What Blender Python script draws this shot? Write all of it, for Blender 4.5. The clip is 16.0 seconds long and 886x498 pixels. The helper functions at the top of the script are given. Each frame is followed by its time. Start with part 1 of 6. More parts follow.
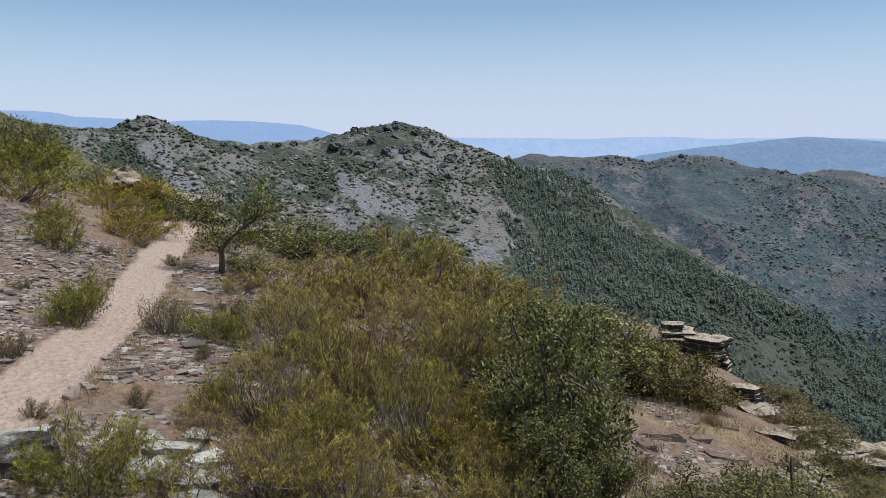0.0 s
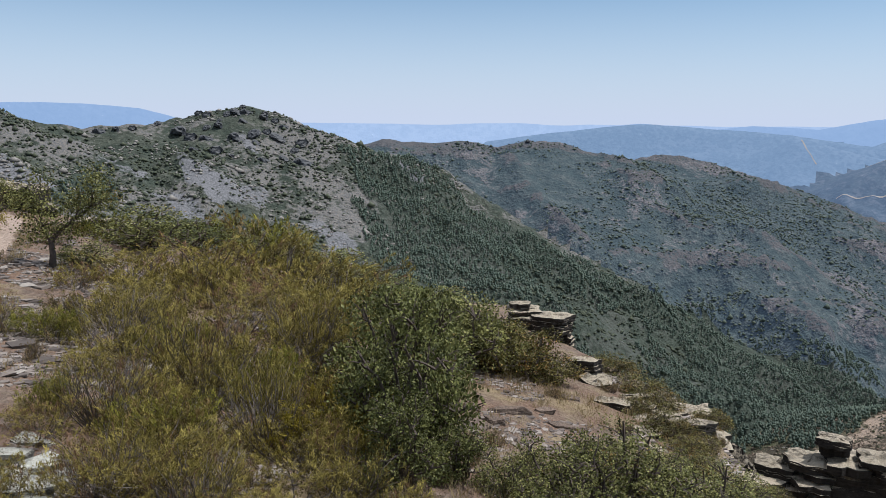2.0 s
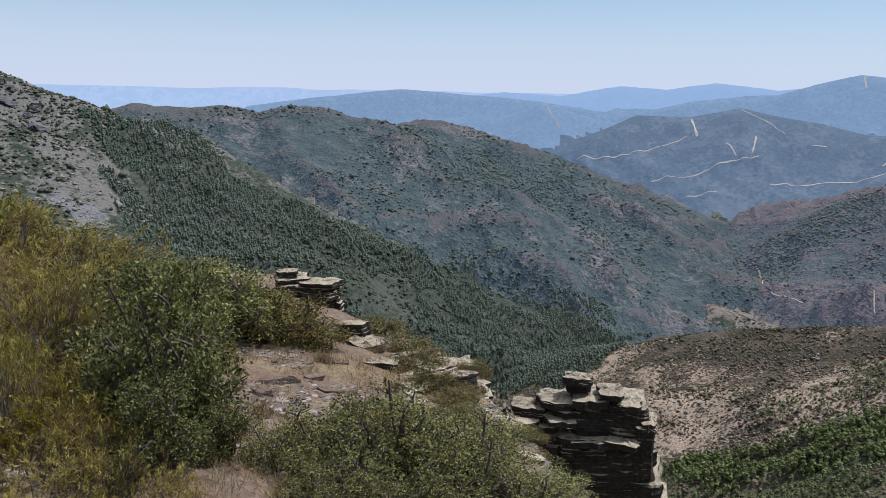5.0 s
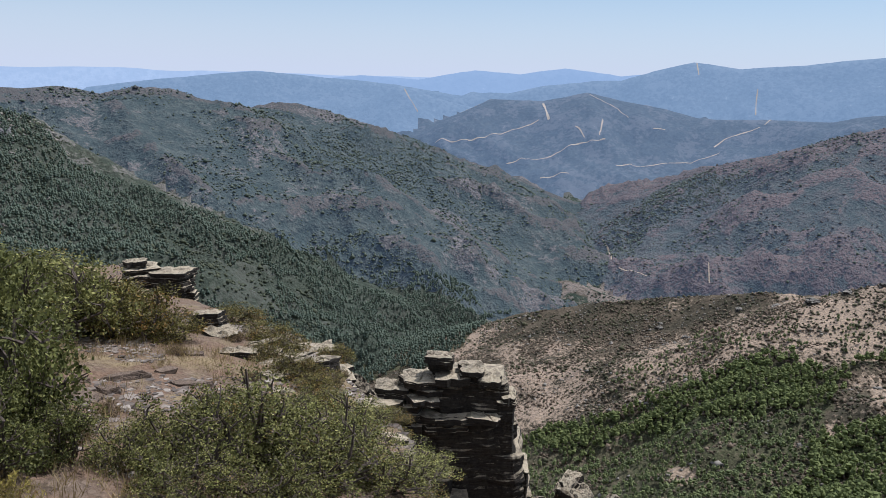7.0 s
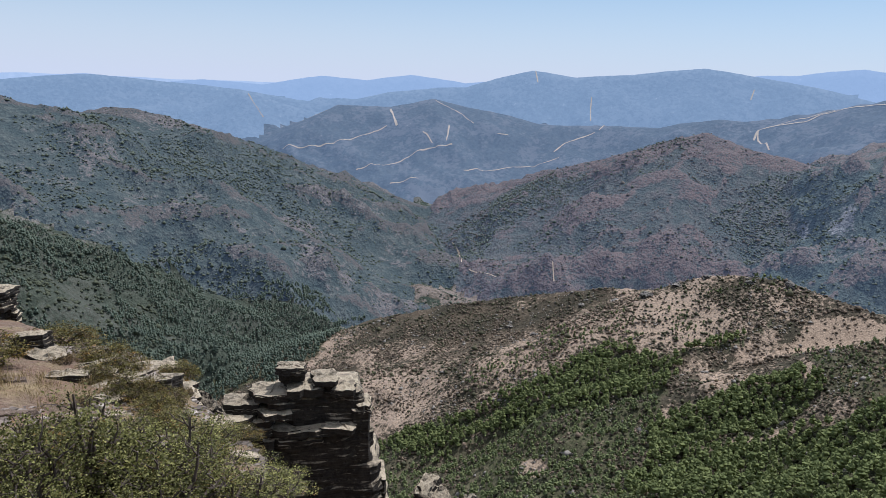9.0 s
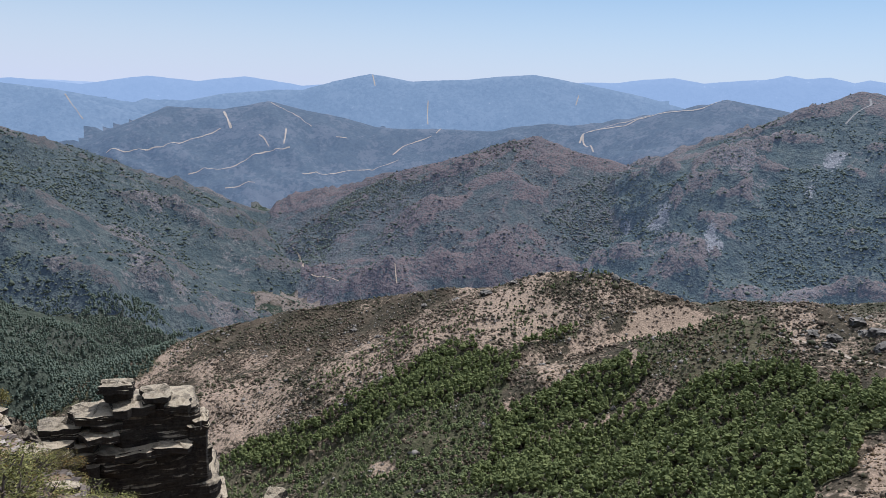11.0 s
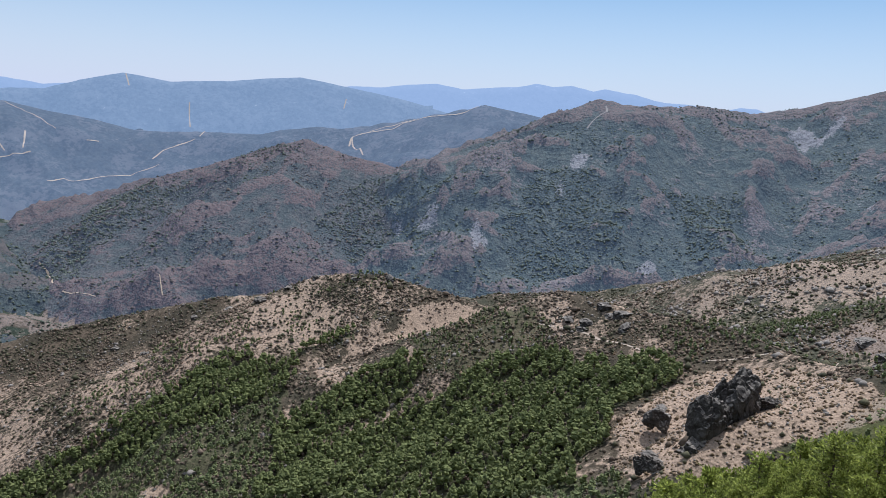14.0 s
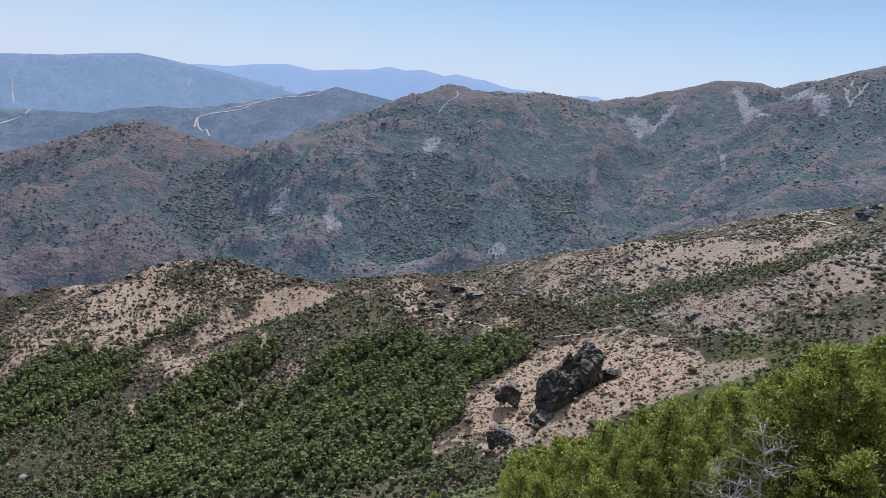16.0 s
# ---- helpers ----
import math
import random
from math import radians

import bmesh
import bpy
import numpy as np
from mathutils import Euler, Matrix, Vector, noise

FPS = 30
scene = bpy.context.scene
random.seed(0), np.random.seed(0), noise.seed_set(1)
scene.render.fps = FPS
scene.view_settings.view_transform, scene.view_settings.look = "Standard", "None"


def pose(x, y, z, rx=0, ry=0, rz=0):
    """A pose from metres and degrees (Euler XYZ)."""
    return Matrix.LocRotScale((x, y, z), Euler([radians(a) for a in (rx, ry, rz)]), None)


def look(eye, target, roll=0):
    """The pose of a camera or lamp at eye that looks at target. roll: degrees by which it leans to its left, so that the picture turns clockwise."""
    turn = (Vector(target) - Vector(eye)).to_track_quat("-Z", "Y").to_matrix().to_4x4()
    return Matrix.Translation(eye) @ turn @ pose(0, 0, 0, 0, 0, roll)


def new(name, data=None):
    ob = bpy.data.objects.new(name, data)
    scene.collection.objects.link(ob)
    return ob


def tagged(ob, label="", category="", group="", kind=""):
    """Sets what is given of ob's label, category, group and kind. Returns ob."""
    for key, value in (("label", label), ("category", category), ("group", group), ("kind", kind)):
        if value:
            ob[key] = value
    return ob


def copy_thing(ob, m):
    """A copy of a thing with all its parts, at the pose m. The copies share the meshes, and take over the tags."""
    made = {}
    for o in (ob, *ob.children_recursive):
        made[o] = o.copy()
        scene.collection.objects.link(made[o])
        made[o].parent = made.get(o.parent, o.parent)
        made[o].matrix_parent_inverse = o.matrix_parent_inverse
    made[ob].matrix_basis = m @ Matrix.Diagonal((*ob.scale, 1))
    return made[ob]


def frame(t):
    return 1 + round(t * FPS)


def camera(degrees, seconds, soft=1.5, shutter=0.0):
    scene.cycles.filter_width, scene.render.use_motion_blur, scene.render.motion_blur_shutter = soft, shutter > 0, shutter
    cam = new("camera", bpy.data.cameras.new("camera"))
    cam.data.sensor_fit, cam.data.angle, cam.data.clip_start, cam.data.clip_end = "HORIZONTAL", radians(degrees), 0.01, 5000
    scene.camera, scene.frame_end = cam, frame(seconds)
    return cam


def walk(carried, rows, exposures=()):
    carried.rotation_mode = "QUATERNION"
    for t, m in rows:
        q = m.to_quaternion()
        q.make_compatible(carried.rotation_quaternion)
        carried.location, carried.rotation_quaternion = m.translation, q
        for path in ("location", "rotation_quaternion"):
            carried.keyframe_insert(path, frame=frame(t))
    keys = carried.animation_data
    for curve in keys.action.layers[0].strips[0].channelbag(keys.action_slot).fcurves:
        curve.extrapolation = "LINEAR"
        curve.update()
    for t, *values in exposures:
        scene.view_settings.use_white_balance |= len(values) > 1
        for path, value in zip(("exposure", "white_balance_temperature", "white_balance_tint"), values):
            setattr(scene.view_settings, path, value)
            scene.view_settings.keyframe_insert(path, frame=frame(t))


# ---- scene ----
cam = camera(59.4, 16.0, soft=0.65)
PATH = [
    (0.0, 0.001, 0.001, 1.701, 81.4, -0.0, -0.0),
    (0.5, 0.007, -0.003, 1.701, 81.08, -0.02, -2.61),
    (1.0, 0.02, -0.02, 1.703, 80.81, -0.07, -5.27),
    (1.5, 0.028, -0.029, 1.705, 80.58, -0.24, -7.96),
    (2.0, 0.044, -0.066, 1.706, 80.39, -0.45, -10.78),
    (2.5, 0.051, -0.068, 1.707, 80.25, -0.63, -13.72),
    (3.0, 0.063, -0.056, 1.701, 80.07, -0.66, -16.61),
    (3.5, 0.079, -0.046, 1.695, 79.74, -0.72, -19.39),
    (4.0, 0.099, -0.049, 1.701, 79.27, -0.84, -22.19),
    (6.5, 0.19, 0.001, 1.659, 77.02, -1.63, -35.75),
    (7.0, 0.205, 0.008, 1.65, 77.15, -1.77, -38.13),
    (7.5, 0.219, 0.023, 1.643, 77.38, -1.86, -40.77),
    (8.0, 0.254, 0.049, 1.635, 77.59, -2.03, -43.61),
    (8.5, 0.284, 0.07, 1.62, 77.8, -2.23, -46.43),
    (9.0, 0.319, 0.091, 1.607, 77.96, -2.38, -49.14),
    (11.5, 0.528, 0.227, 1.508, 79.04, -3.18, -63.78),
    (12.0, 0.57, 0.25, 1.493, 79.33, -3.21, -66.61),
    (12.5, 0.604, 0.276, 1.473, 79.49, -3.28, -69.43),
    (13.0, 0.638, 0.302, 1.453, 79.67, -3.41, -72.14),
    (13.5, 0.673, 0.329, 1.433, 79.86, -3.63, -74.81),
    (14.0, 0.707, 0.355, 1.413, 79.99, -3.82, -77.6),
    (14.5, 0.742, 0.381, 1.392, 79.95, -4.13, -80.45),
    (15.0, 0.776, 0.407, 1.372, 79.86, -4.38, -83.14),
    (15.5, 0.811, 0.434, 1.352, 79.77, -4.61, -85.73),
    (16.0, 0.845, 0.46, 1.332, 79.58, -4.96, -88.31),
]
walk(cam, [(t, pose(x, y, z, rx, ry, rz)) for t, x, y, z, rx, ry, rz in PATH],
     exposures=[(0.0, -0.11, 5650, 12), (16.0, -0.04, 5650, 16)])

# ---- daylight: high late-morning sun in a clear, slightly dusty sky ----
SUN_AZ, SUN_EL = 98.0, 62.0
world = bpy.data.worlds.new("sky")
scene.world = world
world.use_nodes = True
wn = world.node_tree.nodes
sky = wn.new("ShaderNodeTexSky")
sky.sky_type = "NISHITA"
sky.sun_disc = False
sky.sun_elevation, sky.sun_rotation = radians(SUN_EL), radians(SUN_AZ)
sky.altitude, sky.air_density, sky.dust_density, sky.ozone_density = 2000, 1.0, 0.6, 1.0
wn["Background"].inputs[1].default_value = 0.09
# summer haze whitens the sky towards the horizon, all the way round
sky_way = wn.new("ShaderNodeTexCoord")
sky_xyz = wn.new("ShaderNodeSeparateXYZ")
sky_veil = wn.new("ShaderNodeValToRGB")
sky_mix = wn.new("ShaderNodeMix")
sky_mix.data_type = "RGBA"
for stop, (at, amount) in zip([sky_veil.color_ramp.elements[0], sky_veil.color_ramp.elements[1], sky_veil.color_ramp.elements.new(0.05), sky_veil.color_ramp.elements.new(0.16)],
                              ((0.0, 1.0), (0.34, 0.0), (0.05, 0.78), (0.15, 0.28))):
    stop.position, stop.color = at, (amount, amount, amount, 1)
wl = world.node_tree.links
wl.new(sky_way.outputs["Generated"], sky_xyz.inputs[0])
wl.new(sky_xyz.outputs["Z"], sky_veil.inputs[0])
wl.new(sky_veil.outputs[0], sky_mix.inputs[0])
sky_tint = wn.new("ShaderNodeMix")
sky_tint.data_type, sky_tint.blend_type = "RGBA", "MULTIPLY"
sky_tint.inputs[0].default_value = 1.0
sky_tint.inputs[7].default_value = (0.86, 1.10, 1.06, 1)
wl.new(sky.outputs[0], sky_tint.inputs[6])
wl.new(sky_tint.outputs[2], sky_mix.inputs[6])
sky_mix.inputs[7].default_value = (7.6, 8.0, 8.6, 1)
wl.new(sky_mix.outputs[2], wn["Background"].inputs[0])
sun_data = bpy.data.lights.new("sun", "SUN")
sun_data.energy, sun_data.angle, sun_data.color = 5.0, radians(0.55), (1.0, 0.95, 0.87)
sun = new("sun", sun_data)
a, e = radians(SUN_AZ), radians(SUN_EL)
sun.matrix_world = look((0, 0, 100), (-math.sin(a) * math.cos(e), -math.cos(a) * math.cos(e), 100 - math.sin(e)))

# ---- relief: ridges given as (bearing in degrees, distance, height) ----
def hash2(ix, iy, seed):
    h = (ix.astype(np.int64) * 374761393 + iy.astype(np.int64) * 668265263 + seed * 974634777) & 0x7FFFFFFF
    h = ((h ^ (h >> 13)) * 1274126177) & 0x7FFFFFFF
    return ((h ^ (h >> 16)) & 0xFFFF) / 65535.0


def vnoise(x, y, seed):
    ix, iy = np.floor(x), np.floor(y)
    fx, fy = x - ix, y - iy
    fx, fy = fx * fx * (3 - 2 * fx), fy * fy * (3 - 2 * fy)
    a, b = hash2(ix, iy, seed), hash2(ix + 1, iy, seed)
    c, d = hash2(ix, iy + 1, seed), hash2(ix + 1, iy + 1, seed)
    return (a + (b - a) * fx) * (1 - fy) + (c + (d - c) * fx) * fy


def fbm(x, y, scale, octaves=4, seed=1, ridged=False):
    out, amp, tot = np.zeros(np.broadcast(x, y).shape), 1.0, 0.0
    for k in range(octaves):
        f = 2.03 ** k / scale
        n = vnoise(x * f + 17.3 * k, y * f - 9.1 * k, seed + k) * 2 - 1
        if ridged:
            n = 1 - 2 * np.abs(n)
        out += amp * n
        tot += amp
        amp *= 0.5
    return out / tot


def polar(points):
    p = np.array(points, float)
    a = np.radians(p[:, 0])
    return np.stack([p[:, 1] * np.sin(a), p[:, 1] * np.cos(a), p[:, 2]], 1)


# every massif: its crests, the fall of its flanks, how deep gullies cut, how rough the crest is
MASSIFS = {
    "home": (0.70, 0.10, 0.0, [
        [(-75, 500, 95), (-48, 300, 52), (-40, 120, 20), (-38, 60, 6), (-40, 25, 1), (-50, 8, -1.0), (124, 8, -3), (124, 60, -13),
         (124, 150, -31), (122, 250, -55), (115, 300, -70), (111, 340, -81)],
        [(124, 150, -31), (140, 500, -30), (165, 900, 40)],
        [(-75, 500, 95), (-120, 900, 150), (165, 900, 40)]]),
    "rocky_mountain": (0.50, 0.22, 9.0, [
        [(-75, 500, 95), (-50, 900, 40), (-34, 1050, 30), (-25, 1150, 4), (-23, 1180, 8), (-20.6, 1200, 24), (-19.2, 1200, 15), (-17.3, 1210, 0), (-13.7, 1230, -17),
         (-9.2, 1260, -9), (-7.5, 1280, -2), (-5.6, 1290, 13), (-3.5, 1300, 19), (-1.8, 1310, 14), (0.2, 1340, -12),
         (2.7, 1400, -30), (4.4, 1450, -46), (8.9, 1450, -120), (13.1, 1460, -190), (19, 1480, -272), (27, 1520, -370)],
        [(-3.5, 1300, 19), (-1, 1180, -45), (3, 1050, -130)],
        [(-20.6, 1200, 24), (-19.5, 1080, -30), (-16, 960, -75)]]),
    "forested_hill": (0.44, 0.24, 5.0, [
        [(2, 1950, -90), (6.4, 1950, -50), (8.9, 1980, -57), (12.5, 2000, -54), (14.8, 2000, -72), (17.1, 2000, -51), (19.7, 2050, -62),
         (22.3, 2150, -100), (24.5, 2250, -108), (26.5, 2300, -91), (29.6, 2330, -115), (32.3, 2400, -152), (35.6, 2450, -196),
         (39, 2500, -265), (43.2, 2520, -318), (47.4, 2500, -380), (49.5, 2420, -460)],
        [(17.1, 2000, -51), (20, 1800, -150), (25, 1650, -270)],
        [(26.5, 2300, -91), (32, 2050, -230), (38, 1900, -350), (43, 1850, -440)]]),
    "foothill": (0.40, 0.25, 5.0, [
        [(14, 1250, -262), (24.5, 1330, -322), (30, 1420, -362), (35, 1500, -410), (40.6, 1520, -438), (43.7, 1500, -474)],
        [(45, 1700, -462), (48, 1720, -448), (51, 1700, -470)]]),
    "burnt_mountain": (0.46, 0.26, 5.0, [
        [(49.7, 2300, -475), (54.1, 2400, -344), (58.1, 2480, -243), (62.1, 2500, -190), (66.1, 2500, -129), (67.8, 2500, -108),
         (70.3, 2450, -151), (72, 2420, -155), (74.5, 2450, -178), (77, 2500, -217), (78.5, 2520, -222)],
        [(67.8, 2500, -108), (66, 2250, -200), (63, 2000, -320)],
        [(72, 2420, -155), (72.5, 2200, -250), (72, 2000, -340)],
        [(58.1, 2480, -243), (57, 2200, -350), (55, 2000, -440)]]),
    "scree_mountain": (0.52, 0.30, 7.0, [
        [(78.5, 2520, -222), (80.5, 2560, -110), (82.4, 2600, -80), (85.3, 2600, 11), (88.7, 2600, 80), (90.9, 2650, 65), (93.5, 2700, 70), (95.6, 2750, 82), (99, 2900, 66),
         (100.6, 3000, 84), (102.1, 3050, 102), (104.7, 3080, 140), (107.2, 3080, 185), (108.6, 3080, 190), (111.1, 3050, 172),
         (113.4, 3020, 208), (117.1, 3000, 260), (124, 3000, 320), (140, 2900, 250), (165, 900, 40)],
        [(88.7, 2600, 80), (88, 2350, -60), (87, 2050, -220), (85, 1800, -360)],
        [(95.6, 2750, 82), (97, 2500, -60), (96, 2200, -200), (94, 1900, -330)],
        [(108.6, 3080, 190), (107, 2700, 10), (104, 2350, -150), (102, 2050, -280)],
        [(117.1, 3000, 260), (116, 2500, 40), (112, 2000, -140)]]),
    "brown_spur": (0.45, 0.12, 4.0, [
        [(111, 340, -81), (106.5, 380, -97), (103, 420, -107), (98.8, 470, -111), (93, 520, -120), (90, 545, -119), (87.5, 560, -121), (85.4, 600, -151),
         (81.5, 640, -157), (77.5, 670, -153), (73.8, 690, -146), (69.1, 700, -153), (66.6, 715, -170), (62.4, 740, -184), (57.4, 770, -202),
         (50.3, 810, -232), (46.5, 830, -252), (42.9, 850, -279), (39.4, 880, -313), (32, 950, -375)],
        [(87.5, 560, -121), (89, 700, -170), (90, 900, -260)]]),
    "stony_spur": (0.42, 0.16, 4.0, [
        [(80, 1150, -290), (82.5, 1120, -256), (89.2, 1100, -236), (95.9, 1060, -195), (100.3, 1020, -164), (106, 960, -120), (111.4, 900, -85),
         (116.4, 840, -59), (121, 800, -40), (140, 500, -30)],
        [(102, 640, -160), (106.7, 640, -139), (112.1, 620, -106), (115.4, 600, -85), (119, 580, -64), (128, 560, -40)]]),
    "firebreak_hill": (0.50, 0.18, 4.0, [
        [(31, 4050, -330), (34, 4050, -296), (37.7, 4080, -248), (41.7, 4100, -127), (45.4, 4100, -127), (48.5, 4100, -77), (51.7, 4080, -112),
         (56, 4050, -175), (60, 4020, -174), (64.8, 4000, -159), (67.7, 3950, -116), (71.4, 3900, -100), (75.9, 3800, -31),
         (80.6, 3700, 47), (84.5, 3700, 8), (90, 3700, -60)],
        [(41.7, 4100, -127), (43, 3900, -250), (46, 3650, -400)],
        [(60, 4020, -174), (58.5, 3850, -260), (54, 3600, -400)],
        [(75.9, 3800, -31), (72, 3550, -180), (70, 3300, -300)]]),
    "blue_range": (0.8, 0.14, 3.0, [
        [(14, 4560, -130), (17, 4560, -95), (20.4, 4560, -62), (24.9, 4560, -22), (29.5, 4560, -46), (34, 4560, -70), (40, 4540, -120), (42.9, 4500, -100),
         (45.3, 4500, -53), (50.8, 4520, -6), (53, 4520, 50), (55.6, 4520, 104), (58.6, 4520, 72), (62.5, 4520, 100), (67.3, 4520, 147), (71.2, 4520, 105), (75, 4520, 60), (80, 4520, -40), (84, 4520, -160)],
        [(20, 4320, -230), (24.8, 4310, -200), (29.9, 4300, -142), (32.3, 4300, -156), (35.6, 4300, -74), (38.8, 4300, -142), (42, 4320, -200), (44, 4320, -260)]]),
    "pale_range": (0.9, 0.10, 3.0, [
        [(18, 4760, -105), (21.4, 4760, -48), (24.8, 4760, -15), (29.1, 4760, -56), (32.3, 4760, -23), (36.4, 4760, -40), (40.4, 4760, 26),
         (43.6, 4760, 10), (46.8, 4760, 52), (50.8, 4760, 18), (62, 4760, 60), (69.7, 4760, 108), (70.9, 4760, 125), (73.1, 4760, 130), (74.9, 4760, 157), (77, 4760, 174), (79, 4760, 151),
         (80.8, 4760, 170), (83, 4760, 188), (84.2, 4760, 213), (85.4, 4760, 199), (86.8, 4760, 212), (88.2, 4760, 186), (89.1, 4760, 206), (90.3, 4760, 189), (91.2, 4760, 184),
         (92.4, 4760, 157), (93.3, 4760, 146), (95, 4760, 144), (96.4, 4760, 135), (97.2, 4760, 123), (98.2, 4760, 144), (99.2, 4760, 142), (101, 4760, 90)],
        [(-60, 4760, 160), (-40, 4760, 130), (-29.3, 4760, 122), (-26.4, 4760, 116), (-25.1, 4760, 92), (-22.7, 4760, 84), (-19.2, 4760, 68), (-16.5, 4760, 76),
         (-10.3, 4760, 50), (-7.5, 4760, -10), (-4, 4760, -60)]]),
    "plain": (0.0, 0.0, 0.0, []),
    "far_plain": (0.0, 0.0, 0.0, []),
}
NAMES = list(MASSIFS)
RIBS = {"home": 0, "brown_spur": 6, "stony_spur": 9, "rocky_mountain": 22, "forested_hill": 40, "foothill": 18, "burnt_mountain": 50, "scree_mountain": 58, "firebreak_hill": 26}


def row_phase(X, Y):
    """Counts the low ribs that run slantwise down the spur's wooded flank."""
    return (0.67 * X + 0.743 * Y + 13 * fbm(X, Y, 95, 3, 47)) / 31.0


def relief(X, Y):
    """Height of the ground and the number of the massif that it belongs to."""
    R = np.hypot(X, Y)
    best = -500 + 0.00003 * np.maximum(R - 1500, 0) ** 1.0
    best = best + 14 * fbm(X, Y, 420, 3, 5)
    # far plain bent upward so the camera sees it reach the horizon
    rise = np.clip((R - 4100) / 800, 0, 1)
    best = best + rise * rise * 465
    owner = np.where(R < 4300, NAMES.index("plain"), NAMES.index("far_plain"))
    gul = fbm(X, Y, 330, 5, 21, ridged=True)
    rough = fbm(X, Y, 60, 5, 31)
    ribs = fbm(X, Y, 150, 4, 27, ridged=True)
    for k, name in enumerate(NAMES[:-2]):
        slope, cut, jag, lines = MASSIFS[name]
        h = np.full(X.shape, -1e4)
        far = np.full(X.shape, 1e6)
        for line in lines:
            p = polar(line)
            for a, b in zip(p[:-1], p[1:]):
                ab = b[:2] - a[:2]
                t = np.clip(((X - a[0]) * ab[0] + (Y - a[1]) * ab[1]) / (ab @ ab), 0, 1)
                d = np.hypot(X - a[0] - t * ab[0], Y - a[1] - t * ab[1])
                z = a[2] + t * (b[2] - a[2]) - slope * d
                far = np.minimum(far, d)
                h = np.maximum(h, z)
        near = np.clip(far / 160, 0, 1)
        h = h + cut * np.minimum(far, 320) * gul * near + jag * rough * np.exp(-far / 90) * 0.8 + (9 * rough + RIBS.get(name, 6) * ribs) * near
        if name == "brown_spur":
            h = h + 2.0 * np.cos(6.283 * row_phase(X, Y)) * np.clip((far - 25) / 60, 0, 1) * np.clip((400 - Y) / 60, 0, 1)
        up = h > best
        owner = np.where(up, k, owner)
        best = np.where(up, h, best)
    return best, owner


def ground_near(X, Y):
    """The shoulder of the hill on which the viewer stands, with its trail and the edge where it breaks off."""
    tx = np.interp(Y, [-30, 0, 6, 7.9, 9.7, 13.6, 18.6, 24, 40], [-4.5, -3.6, -3.55, -3.8, -4.1, -5.05, -6.3, -9.0, -20])
    s = X - tx
    z = -0.42 - 0.006 * np.clip(Y, 0, 40)
    z = z - 0.17 * np.clip(s, 0, 14) - 0.08 * np.clip(s - 5, 0, 30) - 0.05 * np.clip(s - 9, 0, 30) - 0.045 * np.clip(Y - 9, 0, 40) * np.clip(s / 8, 0, 1)
    z = z + 0.36 * np.clip(-s - 0.6, 0, 40) * (1 - 0.35 * np.clip((-s - 4) / 20, 0, 1))
    edge = np.interp(Y, [-40, 0, 3, 4.5, 5.2, 6, 7, 7.7, 8.3, 9, 10, 12, 18, 26, 40], [1.6, 2.2, 2.9, 3.75, 4.15, 4.6, 5.0, 5.1, 5.2, 5.5, 6.0, 6.4, 6.9, 9.0, 12.0])
    z = z - 1.9 * np.clip(X - edge, 0, 1.5) - 1.5 * np.clip(X - edge - 1.5, 0, 4.5) - 0.68 * np.clip(X - edge - 6, 0, 100) - 0.55 * np.clip(Y - 30, 0, 100)
    z = z + 1.0 * np.exp(-(X * X + Y * Y) / 7.0)
    onpath = np.exp(-(s / 0.42) ** 4)
    z = z + (0.10 * fbm(X, Y, 2.6, 4, 71) + 0.055 * fbm(X, Y, 0.5, 3, 75)) * (1 - 0.75 * onpath) - 0.06 * onpath
    return z, onpath


def ground(X, Y):
    h, owner = relief(X, Y)
    zn, onpath = ground_near(X, Y)
    R = np.hypot(X, Y)
    w = np.clip((R - 34) / 22, 0, 1)
    w = w * w * (3 - 2 * w)
    return np.where(R < 60, zn * (1 - w) + h * w, h), np.where(R < 60, 0, owner), onpath * (R < 40)

# outlines in metres, cast from the camera's view onto the relief: pine woods, bare scree and soil, dirt roads (width,
# course)
VALLEY_WOODS = [
    [(84, 1217), (219, 1212), (373, 1114), (652, 1302), (723, 1208), (777, 1107), (417, 752), (312, 750), (298, 807), (174, 839), (79, 937), (88, 1093)],
    [(156, 1049), (270, 1002), (515, 1030), (839, 1091), (972, 1016), (492, 596), (413, 744), (295, 794), (124, 865)],
]
GREENS = [
    [(416, 322), (432, 301), (443, 246), (486, 211), (419, 180), (350, 179), (394, 328)],
    [(596, 165), (617, 114), (516, 28), (486, 21), (470, 83), (504, 106)],
    [(350, 179), (312, -1), (272, -15), (235, 0), (235, 330), (390, 400), (394, 328)],
    [(623, -109), (657, -162), (635, -245), (619, -311), (602, -328), (499, -273), (492, -243), (499, -195), (512, -153), (509, -116)],
    [(312, -118), (447, -200), (439, -245), (387, -220), (274, -124)],
    [(281, -69), (254, -99), (258, -118), (377, -216), (71, -41), (98, -17), (300, 60), (272, -15)],
]
# closed scrub on the mountain sides
THICK_SCRUB = [
    [(854, 1716), (1152, 1904), (1340, 1732), (1308, 1643), (976, 1504), (870, 1510), (856, 1648)],
    [(748, 1365), (836, 1331), (824, 1098), (781, 1174), (706, 1217)],
    [(1899, 749), (2131, 727), (2289, 620), (2028, 422), (1924, 432), (1746, 491), (1848, 652)],
    [(1639, 1381), (1966, 1412), (2060, 1330), (2017, 1128), (1902, 1242), (1766, 1261), (1468, 1161)],
    [(1840, 249), (2062, 250), (2223, 154), (2134, -11), (1952, -58), (1720, -19), (1758, 142), (1777, 222)],
    [(2142, -118), (2262, -364), (1868, -324), (1845, -236), (2045, -187)],
]
